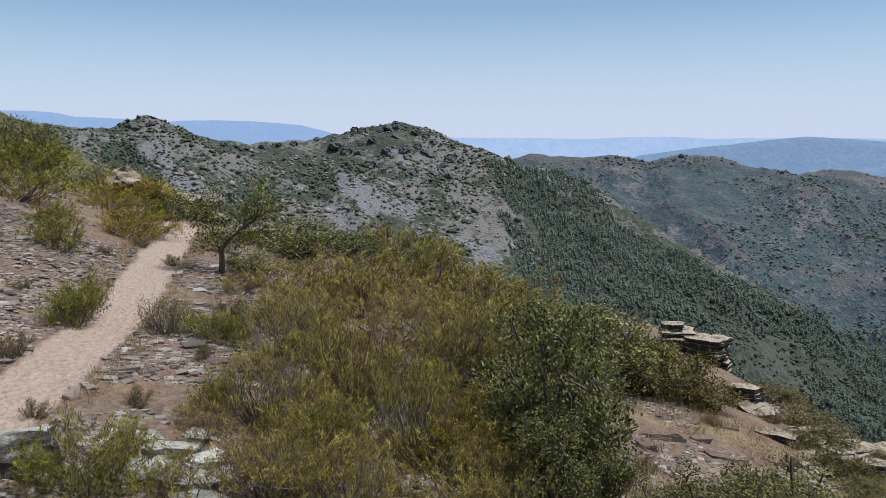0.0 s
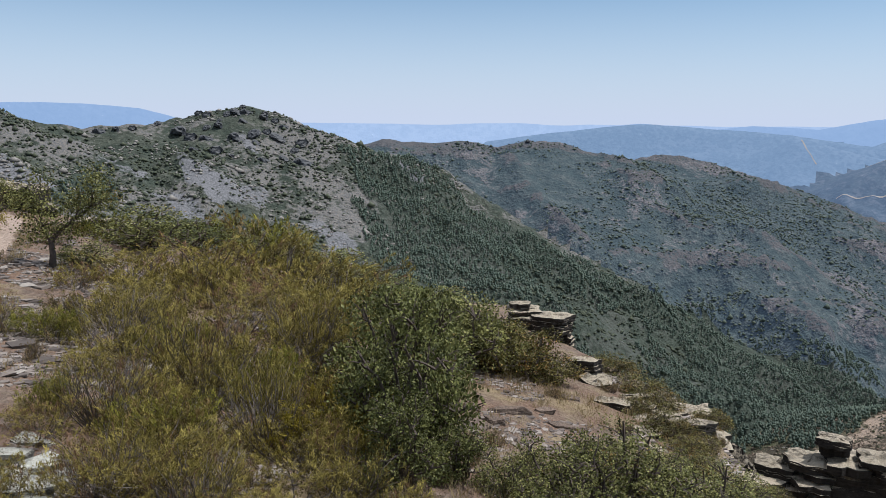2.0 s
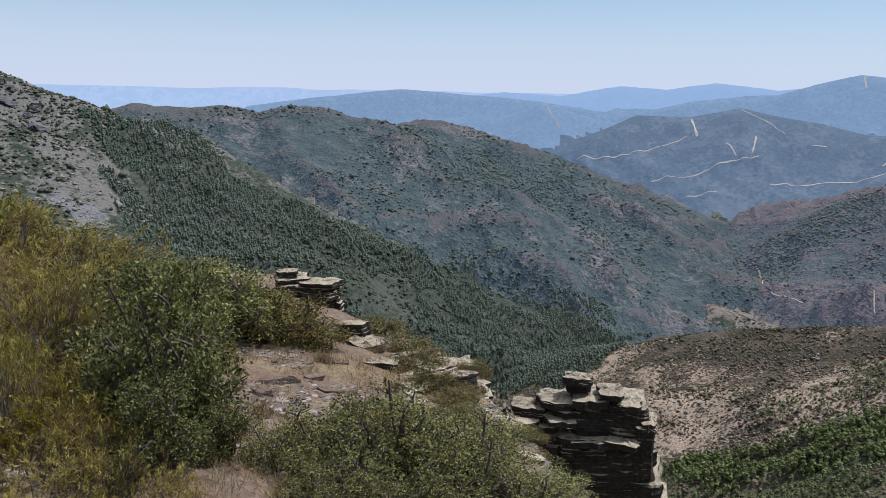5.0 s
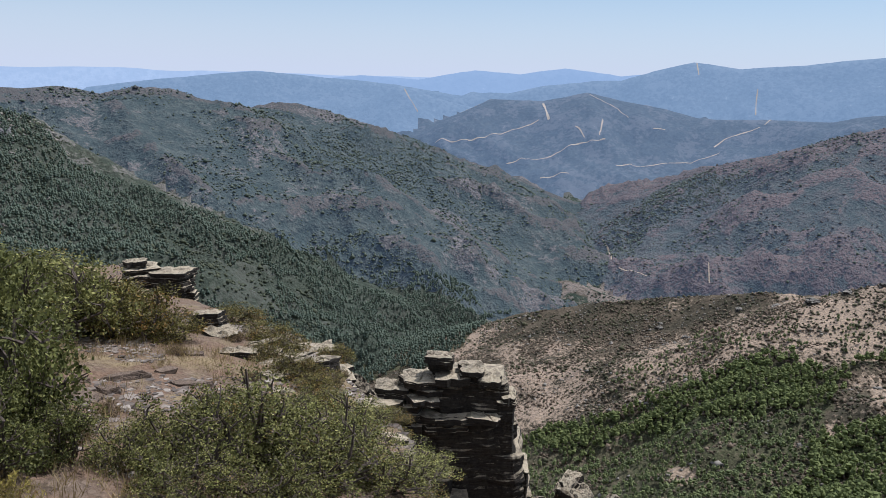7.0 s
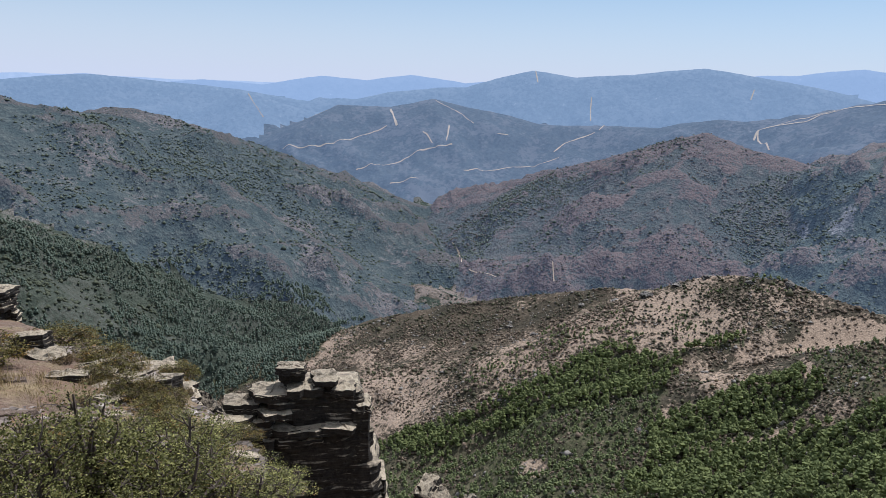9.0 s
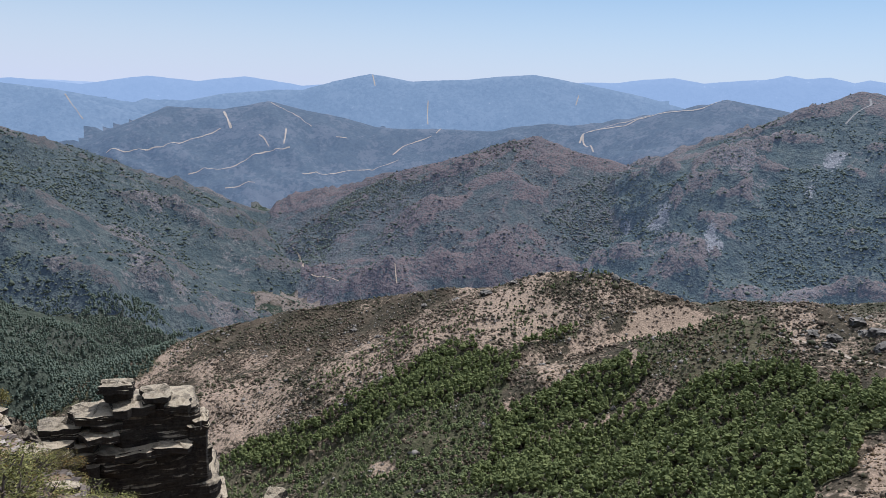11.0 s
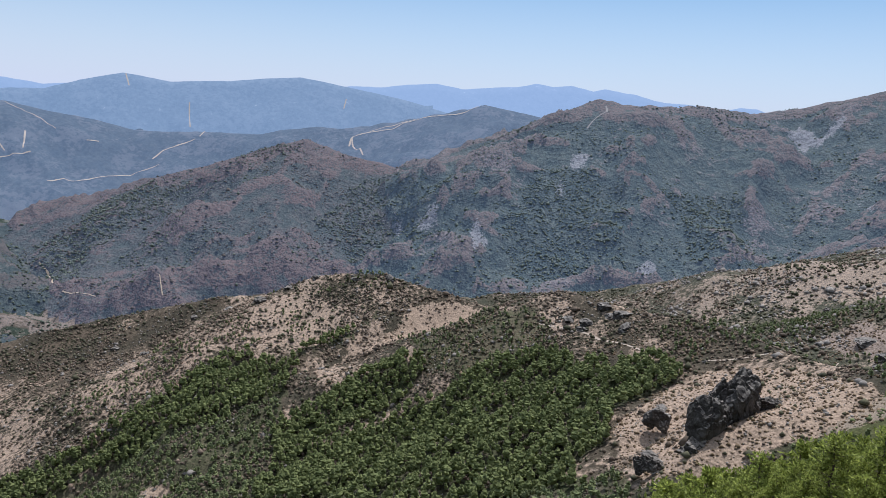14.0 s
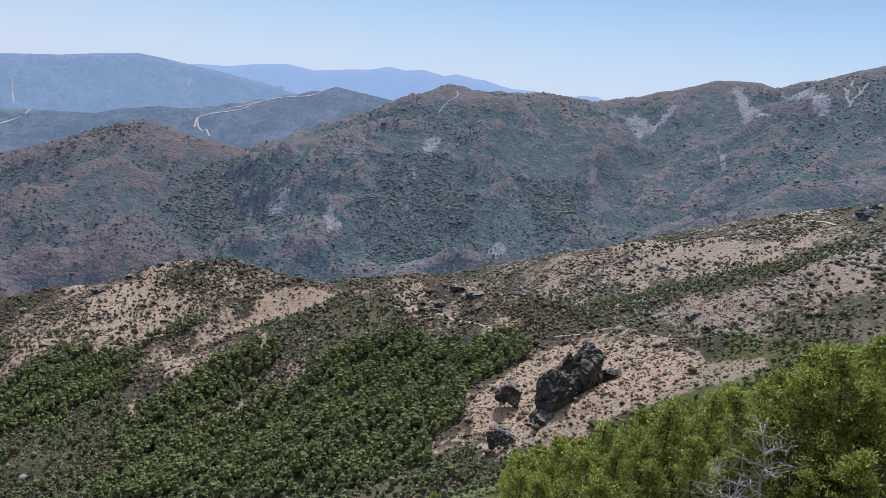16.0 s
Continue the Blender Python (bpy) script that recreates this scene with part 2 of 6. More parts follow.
WOODS = [
    [(470, 83), (486, 21), (464, -6), (442, -42), (412, -51), (387, -15), (351, -13), (337, 6), (312, -1), (350, 179), (418, 176), (446, 137), (462, 116)],
    [(452, 195), (486, 172), (519, 134), (504, 106), (485, 112), (453, 140), (419, 180)],
    [(484, 308), (522, 291), (550, 265), (536, 229), (576, 216), (614, 196), (579, 198), (554, 218), (493, 210), (443, 246), (432, 301), (419, 325), (394, 328), (390, 400), (414, 385), (433, 346), (463, 333)],
    [(205, 1105), (348, 1025), (701, 1261), (844, 1097), (879, 1039), (724, 1218), (332, 982), (189, 1037)],
    [(334, 812), (463, 834), (545, 603), (491, 698), (413, 744), (328, 767)],
    [(-465, 1035), (-403, 1045), (-349, 973), (-346, 944), (-414, 980)],
    [(-282, 1041), (-227, 1028), (-188, 971), (-224, 890), (-253, 901)],
]
SCREES = [
    [(-411, 1057), (-376, 1054), (-302, 957), (-263, 939), (-241, 870), (-267, 873), (-316, 935), (-365, 1001)],
    [(-182, 1025), (-160, 1027), (-103, 973), (-93, 949), (-129, 953)],
    [(-157, 1119), (-112, 1073), (-30, 1052), (-33, 1027), (-105, 998), (-148, 1049)],
    [(4, 1011), (34, 1004), (72, 964), (70, 936), (38, 930)],
    [(-275, 1072), (-247, 1084), (-191, 1075), (-186, 1045), (-234, 1062)],
    [(150, 1258), (168, 1211), (198, 1174), (186, 1154), (162, 1168)],
    [(-82, 1211), (-69, 1215), (-45, 1149), (-57, 1131)],
    [(2756, -539), (2829, -598), (2769, -641), (2536, -564)],
    [(2775, -718), (2744, -727), (2620, -614), (2685, -613), (2758, -672)],
    [(2883, -937), (2842, -978), (2467, -938), (2464, -898)],
    [(2744, -1059), (2709, -1126), (2427, -1109), (2371, -1038)],
    [(2439, -1189), (2401, -1193), (2314, -1208), (2281, -1196)],
    [(2250, 121), (2294, 65), (2217, 65), (2183, 99)],
    [(2116, 131), (2157, 101), (2097, 106), (2052, 137)],
    [(1927, 469), (1986, 442), (1944, 417), (1889, 442)],
    [(2025, 572), (1984, 521), (1910, 507), (2006, 566)],
    [(2294, -644), (2115, -659), (2112, -641)],
    [(1721, -46), (1855, -90), (1845, -132), (1723, -101)],
    [(1884, 328), (1874, 301), (1813, 264), (1769, 287)],
    [(2421, -771), (2425, -789), (2215, -753), (2230, -743)],
    [(886, 1754), (1036, 1914), (1006, 1875)],
    [(551, 197), (588, 192), (582, 182), (555, 189)],
    [(584, 175), (630, 166), (642, 120), (626, 88), (537, 87), (585, 125)],
    [(402, 210), (415, 211), (417, 207), (404, 205)],
    [(382, 258), (376, 232), (349, 217), (364, 242)],
    [(466, 201), (482, 185), (474, 184), (455, 192)],
    [(372, -17), (405, -47), (412, -65), (381, -97), (274, -120), (261, -117), (279, -88), (281, -69), (272, -44), (272, -19), (319, -16)],
    [(490, -138), (498, -184), (497, -224), (572, -313), (454, -252), (466, -216), (454, -181)],
    [(516, -129), (517, -165), (497, -167), (478, -146)],
]
ROADS = [
    (13, [(3466, 1198), (3524, 1209), (3570, 1197), (3582, 1117), (3603, 1025), (3642, 982), (3655, 905), (3632, 802), (3608, 691), (3648, 616)]),
    (9, [(2298, 2970), (2469, 2806), (2626, 2780), (2754, 2735)]),
    (16, [(2895, 2853), (2851, 2793), (2770, 2684)]),
    (9, [(2419, 2593), (2547, 2468), (2725, 2424), (2794, 2345)]),
    (8, [(3065, 2700), (3056, 2575), (3040, 2419)]),
    (10, [(3184, 2034), (3278, 2033), (3430, 1963)]),
    (8, [(2693, 2188), (2916, 2102), (3161, 1986)]),
    (10, [(3316, 1080), (3482, 1188), (3545, 1212), (3615, 1101), (3669, 924)]),
    (9, [(2776, 2516), (2753, 2433)]),
    (10, [(2914, 2469), (2800, 2386)]),
    (7, [(1643, 1363), (1630, 1326), (1474, 1187)]),
    (5, [(1460, 1153), (1439, 1101), (1432, 1049)]),
    (8, [(2479, 3499), (2458, 3412), (2453, 3328)]),
    (9, [(3756, 2185), (3693, 2149), (3615, 2098)]),
    (10, [(3721, 2534), (3667, 2478)]),
    (8, [(4169, 1469), (4095, 1456)]),
    (1.3, [(523, 40), (513, 23), (513, 8), (494, -7), (471, -24), (446, -39)]),
    (1.1, [(424, -61), (407, -92), (478, -141)]),
    (5, [(1471, 922), (1444, 898)]),
    (8, [(2562, 3152), (2619, 3120), (2672, 3083)]),
    (8, [(2386, 2343), (2432, 2303), (2474, 2260)]),
    (7, [(3062, 2286), (3099, 2245)]),
    (8, [(3459, 1956), (3560, 1960)]),
    (4, [(740, -327), (740, -342), (681, -330)]),
]

# ---- materials ----
def nodes_of(name):
    m = bpy.data.materials.new(name)
    m.use_nodes = True
    nt = m.node_tree
    return m, nt, nt.nodes["Principled BSDF"]


def link(nt, a, b):
    nt.links.new(a, b)


def noise_node(nt, scale, detail=4.0, rough=0.6, vec=None):
    n = nt.nodes.new("ShaderNodeTexNoise")
    n.inputs["Scale"].default_value = scale
    n.inputs["Detail"].default_value = detail
    n.inputs["Roughness"].default_value = rough
    if vec is not None:
        link(nt, vec, n.inputs["Vector"])
    return n.outputs["Fac"]


def ramp(nt, fac, stops):
    r = nt.nodes.new("ShaderNodeValToRGB")
    els = r.color_ramp.elements
    while len(els) < len(stops):
        els.new(0.5)
    for el, (p, c) in zip(els, stops):
        el.position = p
        el.color = (c, c, c, 1) if isinstance(c, (int, float)) else (*c, 1)
    link(nt, fac, r.inputs[0])
    return r.outputs[0]


def mix(nt, fac, a, b, mode="MIX"):
    n = nt.nodes.new("ShaderNodeMix")
    n.data_type, n.blend_type = "RGBA", mode
    for sock, v in ((n.inputs[0], fac), (n.inputs[6], a), (n.inputs[7], b)):
        if isinstance(v, (int, float)):
            sock.default_value = v
        elif isinstance(v, tuple):
            sock.default_value = (*v, 1)
        else:
            link(nt, v, sock)
    return n.outputs[2]


def maths(nt, op, a, b):
    n = nt.nodes.new("ShaderNodeMath")
    n.operation = op
    for sock, v in zip(n.inputs, (a, b)):
        if isinstance(v, (int, float)):
            sock.default_value = v
        else:
            link(nt, v, sock)
    return n.outputs[0]


def attr(nt, name):
    n = nt.nodes.new("ShaderNodeAttribute")
    n.attribute_name = name
    return n.outputs["Fac"]


def position(nt):
    return nt.nodes.new("ShaderNodeTexCoord").outputs["Object"]


def bump(nt, bsdf, height, strength, distance):
    b = nt.nodes.new("ShaderNodeBump")
    b.inputs["Strength"].default_value = strength
    b.inputs["Distance"].default_value = distance
    link(nt, height, b.inputs["Height"])
    link(nt, b.outputs[0], bsdf.inputs["Normal"])


def slope_material(name, scrub, scrub_light, soil, stone, soil_share, scree=(0.30, 0.29, 0.28), clump=9.0, glow=None, glow_strength=0.0, relief_height=2.5, heath=None, heath_from=0.58, bushes=0.0, under=None):
    """A mountain side: scrub in two tones over soil and stone, bare scree where the plan has it."""
    m, nt, bsdf = nodes_of(name)
    p = position(nt)
    big = noise_node(nt, 1 / 160, 5, 0.6, p)
    mid = noise_node(nt, 1 / 38, 5, 0.62, p)
    fine = noise_node(nt, 1 / clump, 3, 0.6, p)
    speck = noise_node(nt, 1 / (clump * 0.35), 2, 0.6, p)
    tone = mix(nt, ramp(nt, mid, [(0.38, 0.0), (0.62, 1.0)]), scrub, scrub_light)
    tone = mix(nt, 0.8, tone, ramp(nt, maths(nt, "ADD", maths(nt, "MULTIPLY", fine, 0.6), maths(nt, "MULTIPLY", speck, 0.4)), [(0.36, 0.35), (0.62, 1.15)]), "MULTIPLY")
    bare = maths(nt, "ADD", maths(nt, "MULTIPLY", big, 0.55), maths(nt, "MULTIPLY", maths(nt, "ADD", mid, fine), 0.30))
    bare = ramp(nt, bare, [(0.625 - soil_share * 0.14, 0.0), (0.675 - soil_share * 0.14, 1.0)])
    bare = maths(nt, "MULTIPLY", bare, maths(nt, "SUBTRACT", 1.0, attr(nt, "wood")))
    if heath:
        # dry brown heath on the ribs, greener scrub in the gullies
        dry = maths(nt, "ADD", maths(nt, "MULTIPLY", attr(nt, "rib"), 0.55), maths(nt, "ADD", maths(nt, "MULTIPLY", big, 0.75), maths(nt, "MULTIPLY", mid, 0.35)))
        dry = maths(nt, "SUBTRACT", dry, maths(nt, "MULTIPLY", attr(nt, "wood"), 0.35))
        tone = mix(nt, ramp(nt, dry, [(heath_from, 0.0), (heath_from + 0.12, 0.9)]), tone, mix(nt, fine, tuple(c * 0.75 for c in heath), heath))
    if under:
        # grass and seedlings below the trees
        tone = mix(nt, maths(nt, "MULTIPLY", attr(nt, "wood"), ramp(nt, mid, [(0.36, 0.25), (0.60, 1.0)])), tone, mix(nt, ramp(nt, speck, [(0.38, 0.0), (0.62, 1.0)]), tuple(c * 0.45 for c in under), under))
    earth = mix(nt, ramp(nt, speck, [(0.42, 0.0), (0.6, 1.0)]), soil, stone)
    col = mix(nt, bare, tone, earth)
    if bushes:
        # single bushes as dark rounded tufts where the ground lies open
        cell = nt.nodes.new("ShaderNodeTexVoronoi")
        cell.inputs["Scale"].default_value = 1 / bushes
        link(nt, p, cell.inputs["Vector"])
        tuft = ramp(nt, maths(nt, "ADD", cell.outputs["Distance"], maths(nt, "MULTIPLY", maths(nt, "SUBTRACT", mid, 0.5), 0.9)), [(0.30, 0.8), (0.42, 0.0)])
        col = mix(nt, tuft, col, mix(nt, speck, tuple(c * 0.7 for c in scrub), scrub))
    sc = ramp(nt, maths(nt, "ADD", attr(nt, "scree"), maths(nt, "MULTIPLY", maths(nt, "SUBTRACT", maths(nt, "ADD", fine, mid), 1.0), 1.6)), [(0.45, 0.0), (0.70, 0.9)])
    grit = mix(nt, ramp(nt, speck, [(0.35, 0.0), (0.65, 1.0)]), tuple(c * 0.55 for c in scree), scree)
    col = mix(nt, sc, col, grit)
    link(nt, col, bsdf.inputs["Base Color"])
    bsdf.inputs["Roughness"].default_value = 0.95
    bsdf.inputs["Specular IOR Level"].default_value = 0.1
    bump(nt, bsdf, maths(nt, "ADD", fine, maths(nt, "MULTIPLY", mid, 2.5)), 0.8, relief_height)
    # emission stands in for the haze in front of distant slopes
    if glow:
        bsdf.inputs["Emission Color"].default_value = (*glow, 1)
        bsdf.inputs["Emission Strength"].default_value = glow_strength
    return m


def leaf_material(name, dark, light, dry=None, dry_share=0.0, rough=0.55, thin=0.28, glow=0.0):
    """Leaves: tone varies from leaf to leaf and from plant to plant."""
    m, nt, bsdf = nodes_of(name)
    g = nt.nodes.new("ShaderNodeNewGeometry")
    o = nt.nodes.new("ShaderNodeObjectInfo")
    col = mix(nt, g.outputs["Random Per Island"], dark, light)
    if dry:
        patch = noise_node(nt, 2.2, 3, 0.6, position(nt))
        d = ramp(nt, maths(nt, "ADD", patch, maths(nt, "MULTIPLY", maths(nt, "SUBTRACT", g.outputs["Random Per Island"], 0.5), 0.25)),
                 [(0.72 - dry_share * 0.5, 0.0), (0.80 - dry_share * 0.5, 1.0)])
        col = mix(nt, d, col, dry)
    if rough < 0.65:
        # noise darkens and brightens leaf clumps to paint light and shade among them
        clump_shade = noise_node(nt, 6.5, 2, 0.6, position(nt))
        col = mix(nt, 0.8, col, ramp(nt, clump_shade, [(0.36, 0.34), (0.60, 1.75)]), "MULTIPLY")
    col = mix(nt, maths(nt, "MULTIPLY", o.outputs["Random"], 0.35), col, tuple(c * 0.6 for c in dark))
    link(nt, col, bsdf.inputs["Base Color"])
    bsdf.inputs["Roughness"].default_value = rough
    bsdf.inputs["Specular IOR Level"].default_value = 0.18
    # bluish emission paints haze over far leaves
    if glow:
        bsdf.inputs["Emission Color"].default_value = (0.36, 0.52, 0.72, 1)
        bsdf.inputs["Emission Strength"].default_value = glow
    tr = nt.nodes.new("ShaderNodeBsdfTranslucent")
    link(nt, col, tr.inputs["Color"])
    both = nt.nodes.new("ShaderNodeMixShader")
    both.inputs[0].default_value = thin
    link(nt, bsdf.outputs[0], both.inputs[1])
    link(nt, tr.outputs[0], both.inputs[2])
    link(nt, both.outputs[0], nt.nodes["Material Output"].inputs["Surface"])
    return m


def plume_material(name, old_shaded, green, bright, dry, dry_share, thin=0.25):
    """Feathery twigs: woody brown below, darkened as shade too, fresh bright tips; some plumes are dying off."""
    m, nt, bsdf = nodes_of(name)
    o = nt.nodes.new("ShaderNodeObjectInfo")
    g = nt.nodes.new("ShaderNodeNewGeometry")
    tone = attr(nt, "tone")
    leaf = mix(nt, ramp(nt, tone, [(0.25, 0.0), (0.9, 1.0)]), green, bright)
    leaf = mix(nt, ramp(nt, maths(nt, "ADD", tone, maths(nt, "MULTIPLY", maths(nt, "SUBTRACT", o.outputs["Random"], 0.5), 0.5)), [(dry_share - 0.03, 1.0), (dry_share + 0.03, 0.0)]), leaf, dry)
    # base-to-tip ramp: old wood to new growth, and painted shade between plumes
    col = mix(nt, ramp(nt, attr(nt, "young"), [(0.15, 0.0), (0.75, 1.0)]), old_shaded, leaf)
    col = mix(nt, 0.5, col, ramp(nt, g.outputs["Random Per Island"], [(0.0, 0.55), (1.0, 1.25)]), "MULTIPLY")
    link(nt, col, bsdf.inputs["Base Color"])
    bsdf.inputs["Roughness"].default_value = 0.7
    bsdf.inputs["Specular IOR Level"].default_value = 0.12
    tr = nt.nodes.new("ShaderNodeBsdfTranslucent")
    link(nt, col, tr.inputs["Color"])
    both = nt.nodes.new("ShaderNodeMixShader")
    both.inputs[0].default_value = thin
    link(nt, bsdf.outputs[0], both.inputs[1])
    link(nt, tr.outputs[0], both.inputs[2])
    link(nt, both.outputs[0], nt.nodes["Material Output"].inputs["Surface"])
    return m


def rock_material(name, base, dark, lichen, lichen_share=0.45, scale=1.0):
    m, nt, bsdf = nodes_of(name)
    p = position(nt)
    n1 = noise_node(nt, 1.1 / scale, 6, 0.65, p)
    n2 = noise_node(nt, 6 / scale, 6, 0.7, p)
    n3 = noise_node(nt, 28 / scale, 4, 0.7, p)
    o = nt.nodes.new("ShaderNodeObjectInfo")
    bands = nt.nodes.new("ShaderNodeMapping")
    bands.inputs["Scale"].default_value = (0.7, 0.7, 7.0)
    link(nt, p, bands.inputs["Vector"])
    strata = noise_node(nt, 2.4 / scale, 5, 0.7, bands.outputs[0])
    col = mix(nt, ramp(nt, maths(nt, "ADD", maths(nt, "MULTIPLY", n2, 0.5), maths(nt, "MULTIPLY", strata, 0.5)), [(0.40, 0.0), (0.60, 1.0)]), dark, base)
    li = ramp(nt, maths(nt, "ADD", maths(nt, "MULTIPLY", n1, 0.6), maths(nt, "MULTIPLY", n2, 0.4)), [(0.62 - lichen_share * 0.3, 0.0), (0.70 - lichen_share * 0.3, 1.0)])
    # upper faces painted pale for sun and lichen, sides left dark for shade
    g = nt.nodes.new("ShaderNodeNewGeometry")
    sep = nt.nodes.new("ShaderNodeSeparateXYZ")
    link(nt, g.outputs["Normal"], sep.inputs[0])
    sunlit_top = ramp(nt, maths(nt, "ADD", sep.outputs["Z"], maths(nt, "MULTIPLY", maths(nt, "SUBTRACT", n2, 0.5), 0.8)), [(0.40, 0.03), (0.80, 1.0)])
    li = maths(nt, "MULTIPLY", maths(nt, "ADD", maths(nt, "MULTIPLY", li, 0.55), 0.45), sunlit_top)
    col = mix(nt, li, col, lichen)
    col = mix(nt, 0.5, col, ramp(nt, n3, [(0.3, 0.45), (0.6, 1.0)]), "MULTIPLY")
    col = mix(nt, maths(nt, "MULTIPLY", o.outputs["Random"], 0.3), col, dark)
    link(nt, col, bsdf.inputs["Base Color"])
    bsdf.inputs["Roughness"].default_value = 0.9
    bsdf.inputs["Specular IOR Level"].default_value = 0.2
    bump(nt, bsdf, maths(nt, "ADD", maths(nt, "ADD", maths(nt, "MULTIPLY", n2, 1.5), n3), maths(nt, "MULTIPLY", strata, 2.5)), 0.9, 0.06 * scale)
    return m


def plain_material(name, col, dark, scale=8.0, rough=0.9):
    m, nt, bsdf = nodes_of(name)
    n = noise_node(nt, scale, 5, 0.65, position(nt))
    link(nt, mix(nt, ramp(nt, n, [(0.3, 0.0), (0.7, 1.0)]), dark, col), bsdf.inputs["Base Color"])
    bsdf.inputs["Roughness"].default_value = rough
    bsdf.inputs["Specular IOR Level"].default_value = 0.15
    return m


# haze painted on the farther slopes: bluish emission and blued scrub colours
HAZE_GLOW = (0.33, 0.47, 0.76)
SLOPES = {
    "rocky_mountain": slope_material("scrub_and_grey_rock", (0.050, 0.060, 0.044), (0.092, 0.096, 0.070), (0.165, 0.148, 0.125), (0.115, 0.111, 0.105), 0.40, (0.205, 0.198, 0.195), clump=7, relief_height=4, under=(0.060, 0.074, 0.054)),
    "forested_hill": slope_material("haze_tinted_scrub", (0.050, 0.066, 0.058), (0.090, 0.102, 0.086), (0.165, 0.138, 0.118), (0.11, 0.104, 0.100), 0.0, (0.22, 0.205, 0.19), clump=8, glow=HAZE_GLOW, glow_strength=0.055, relief_height=8, heath=(0.100, 0.086, 0.072), heath_from=0.86, bushes=7.0),
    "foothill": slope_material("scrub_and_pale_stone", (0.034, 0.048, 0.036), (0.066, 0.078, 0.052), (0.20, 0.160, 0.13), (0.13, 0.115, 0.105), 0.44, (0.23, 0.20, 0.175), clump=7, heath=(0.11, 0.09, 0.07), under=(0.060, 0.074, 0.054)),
    "burnt_mountain": slope_material("burnt_brown_scrub", (0.068, 0.082, 0.072), (0.112, 0.106, 0.092), (0.130, 0.098, 0.084), (0.085, 0.074, 0.072), 0.12, (0.23, 0.225, 0.22), clump=8, glow=HAZE_GLOW, glow_strength=0.07, relief_height=10, heath=(0.150, 0.108, 0.092), heath_from=0.60, bushes=7.5),
    "scree_mountain": slope_material("haze_tinted_scrub_and_stone", (0.056, 0.076, 0.066), (0.096, 0.112, 0.090), (0.180, 0.148, 0.128), (0.12, 0.112, 0.108), -0.10, (0.27, 0.265, 0.26), clump=9, glow=HAZE_GLOW, glow_strength=0.085, relief_height=10, heath=(0.150, 0.116, 0.096), heath_from=0.72, bushes=8.0),
    "brown_spur": slope_material("dry_brown_scrub", (0.062, 0.054, 0.036), (0.130, 0.100, 0.068), (0.370, 0.272, 0.188), (0.220, 0.174, 0.134), 0.40, (0.41, 0.305, 0.215), clump=3.2, relief_height=1.5, under=(0.075, 0.088, 0.040)),
    "stony_spur": slope_material("stony_brown_scrub", (0.066, 0.068, 0.044), (0.118, 0.102, 0.068), (0.330, 0.250, 0.180), (0.180, 0.150, 0.120), 0.40, (0.30, 0.235, 0.185), clump=3.6, relief_height=1.7),
    "home": slope_material("hill_scrub", (0.066, 0.074, 0.026), (0.125, 0.122, 0.050), (0.27, 0.200, 0.130), (0.16, 0.136, 0.10), -0.05, (0.31, 0.245, 0.18), clump=1.8, relief_height=0.7),
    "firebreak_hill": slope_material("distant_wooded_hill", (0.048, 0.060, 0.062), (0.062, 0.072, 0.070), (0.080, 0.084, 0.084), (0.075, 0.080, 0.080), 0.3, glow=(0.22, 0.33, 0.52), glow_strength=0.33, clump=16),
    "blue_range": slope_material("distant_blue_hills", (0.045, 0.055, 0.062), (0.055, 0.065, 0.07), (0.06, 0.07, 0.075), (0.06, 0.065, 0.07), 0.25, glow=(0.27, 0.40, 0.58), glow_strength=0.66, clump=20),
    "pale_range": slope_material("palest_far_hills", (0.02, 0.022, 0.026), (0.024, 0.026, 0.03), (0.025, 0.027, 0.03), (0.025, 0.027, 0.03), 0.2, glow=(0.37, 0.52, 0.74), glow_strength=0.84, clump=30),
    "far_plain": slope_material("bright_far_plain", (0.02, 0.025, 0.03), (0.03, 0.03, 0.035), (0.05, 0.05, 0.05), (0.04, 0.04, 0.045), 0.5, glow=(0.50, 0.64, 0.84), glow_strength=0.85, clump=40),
    "plain": slope_material("hazy_plain", (0.036, 0.052, 0.040), (0.072, 0.086, 0.060), (0.14, 0.14, 0.125), (0.12, 0.12, 0.11), 0.3, clump=9),
}

# ---- the land: one sheet from the viewer's feet to the horizon, cut where one hill meets the next ----
def mesh_from(name, verts, faces, material=None, smooth=False, attrs=None):
    me = bpy.data.meshes.new(name)
    verts, faces = np.asarray(verts, np.float32), np.asarray(faces, np.int32)
    n, k = faces.shape
    me.vertices.add(len(verts))
    me.vertices.foreach_set("co", verts.ravel())
    me.loops.add(n * k)
    me.loops.foreach_set("vertex_index", faces.ravel())
    me.polygons.add(n)
    me.polygons.foreach_set("loop_start", np.arange(0, n * k, k, dtype=np.int32))
    me.polygons.foreach_set("use_smooth", np.full(n, smooth))
    for key, values in (attrs or {}).items():
        me.attributes.new(key, "FLOAT", "POINT").data.foreach_set("value", np.asarray(values, np.float32))
    if material:
        me.materials.append(material)
    me.update(calc_edges=True)
    me.validate()
    return me


def inside(X, Y, poly):
    """Signed soft test: 1 inside a plan polygon, 0 outside."""
    hit = np.zeros(X.shape, bool)
    n = len(poly)
    for i in range(n):
        (x0, y0), (x1, y1) = poly[i], poly[(i + 1) % n]
        if y0 == y1:
            continue
        hit ^= ((y0 > Y) != (y1 > Y)) & (X < (x1 - x0) * (Y - y0) / (y1 - y0) + x0)
    return hit


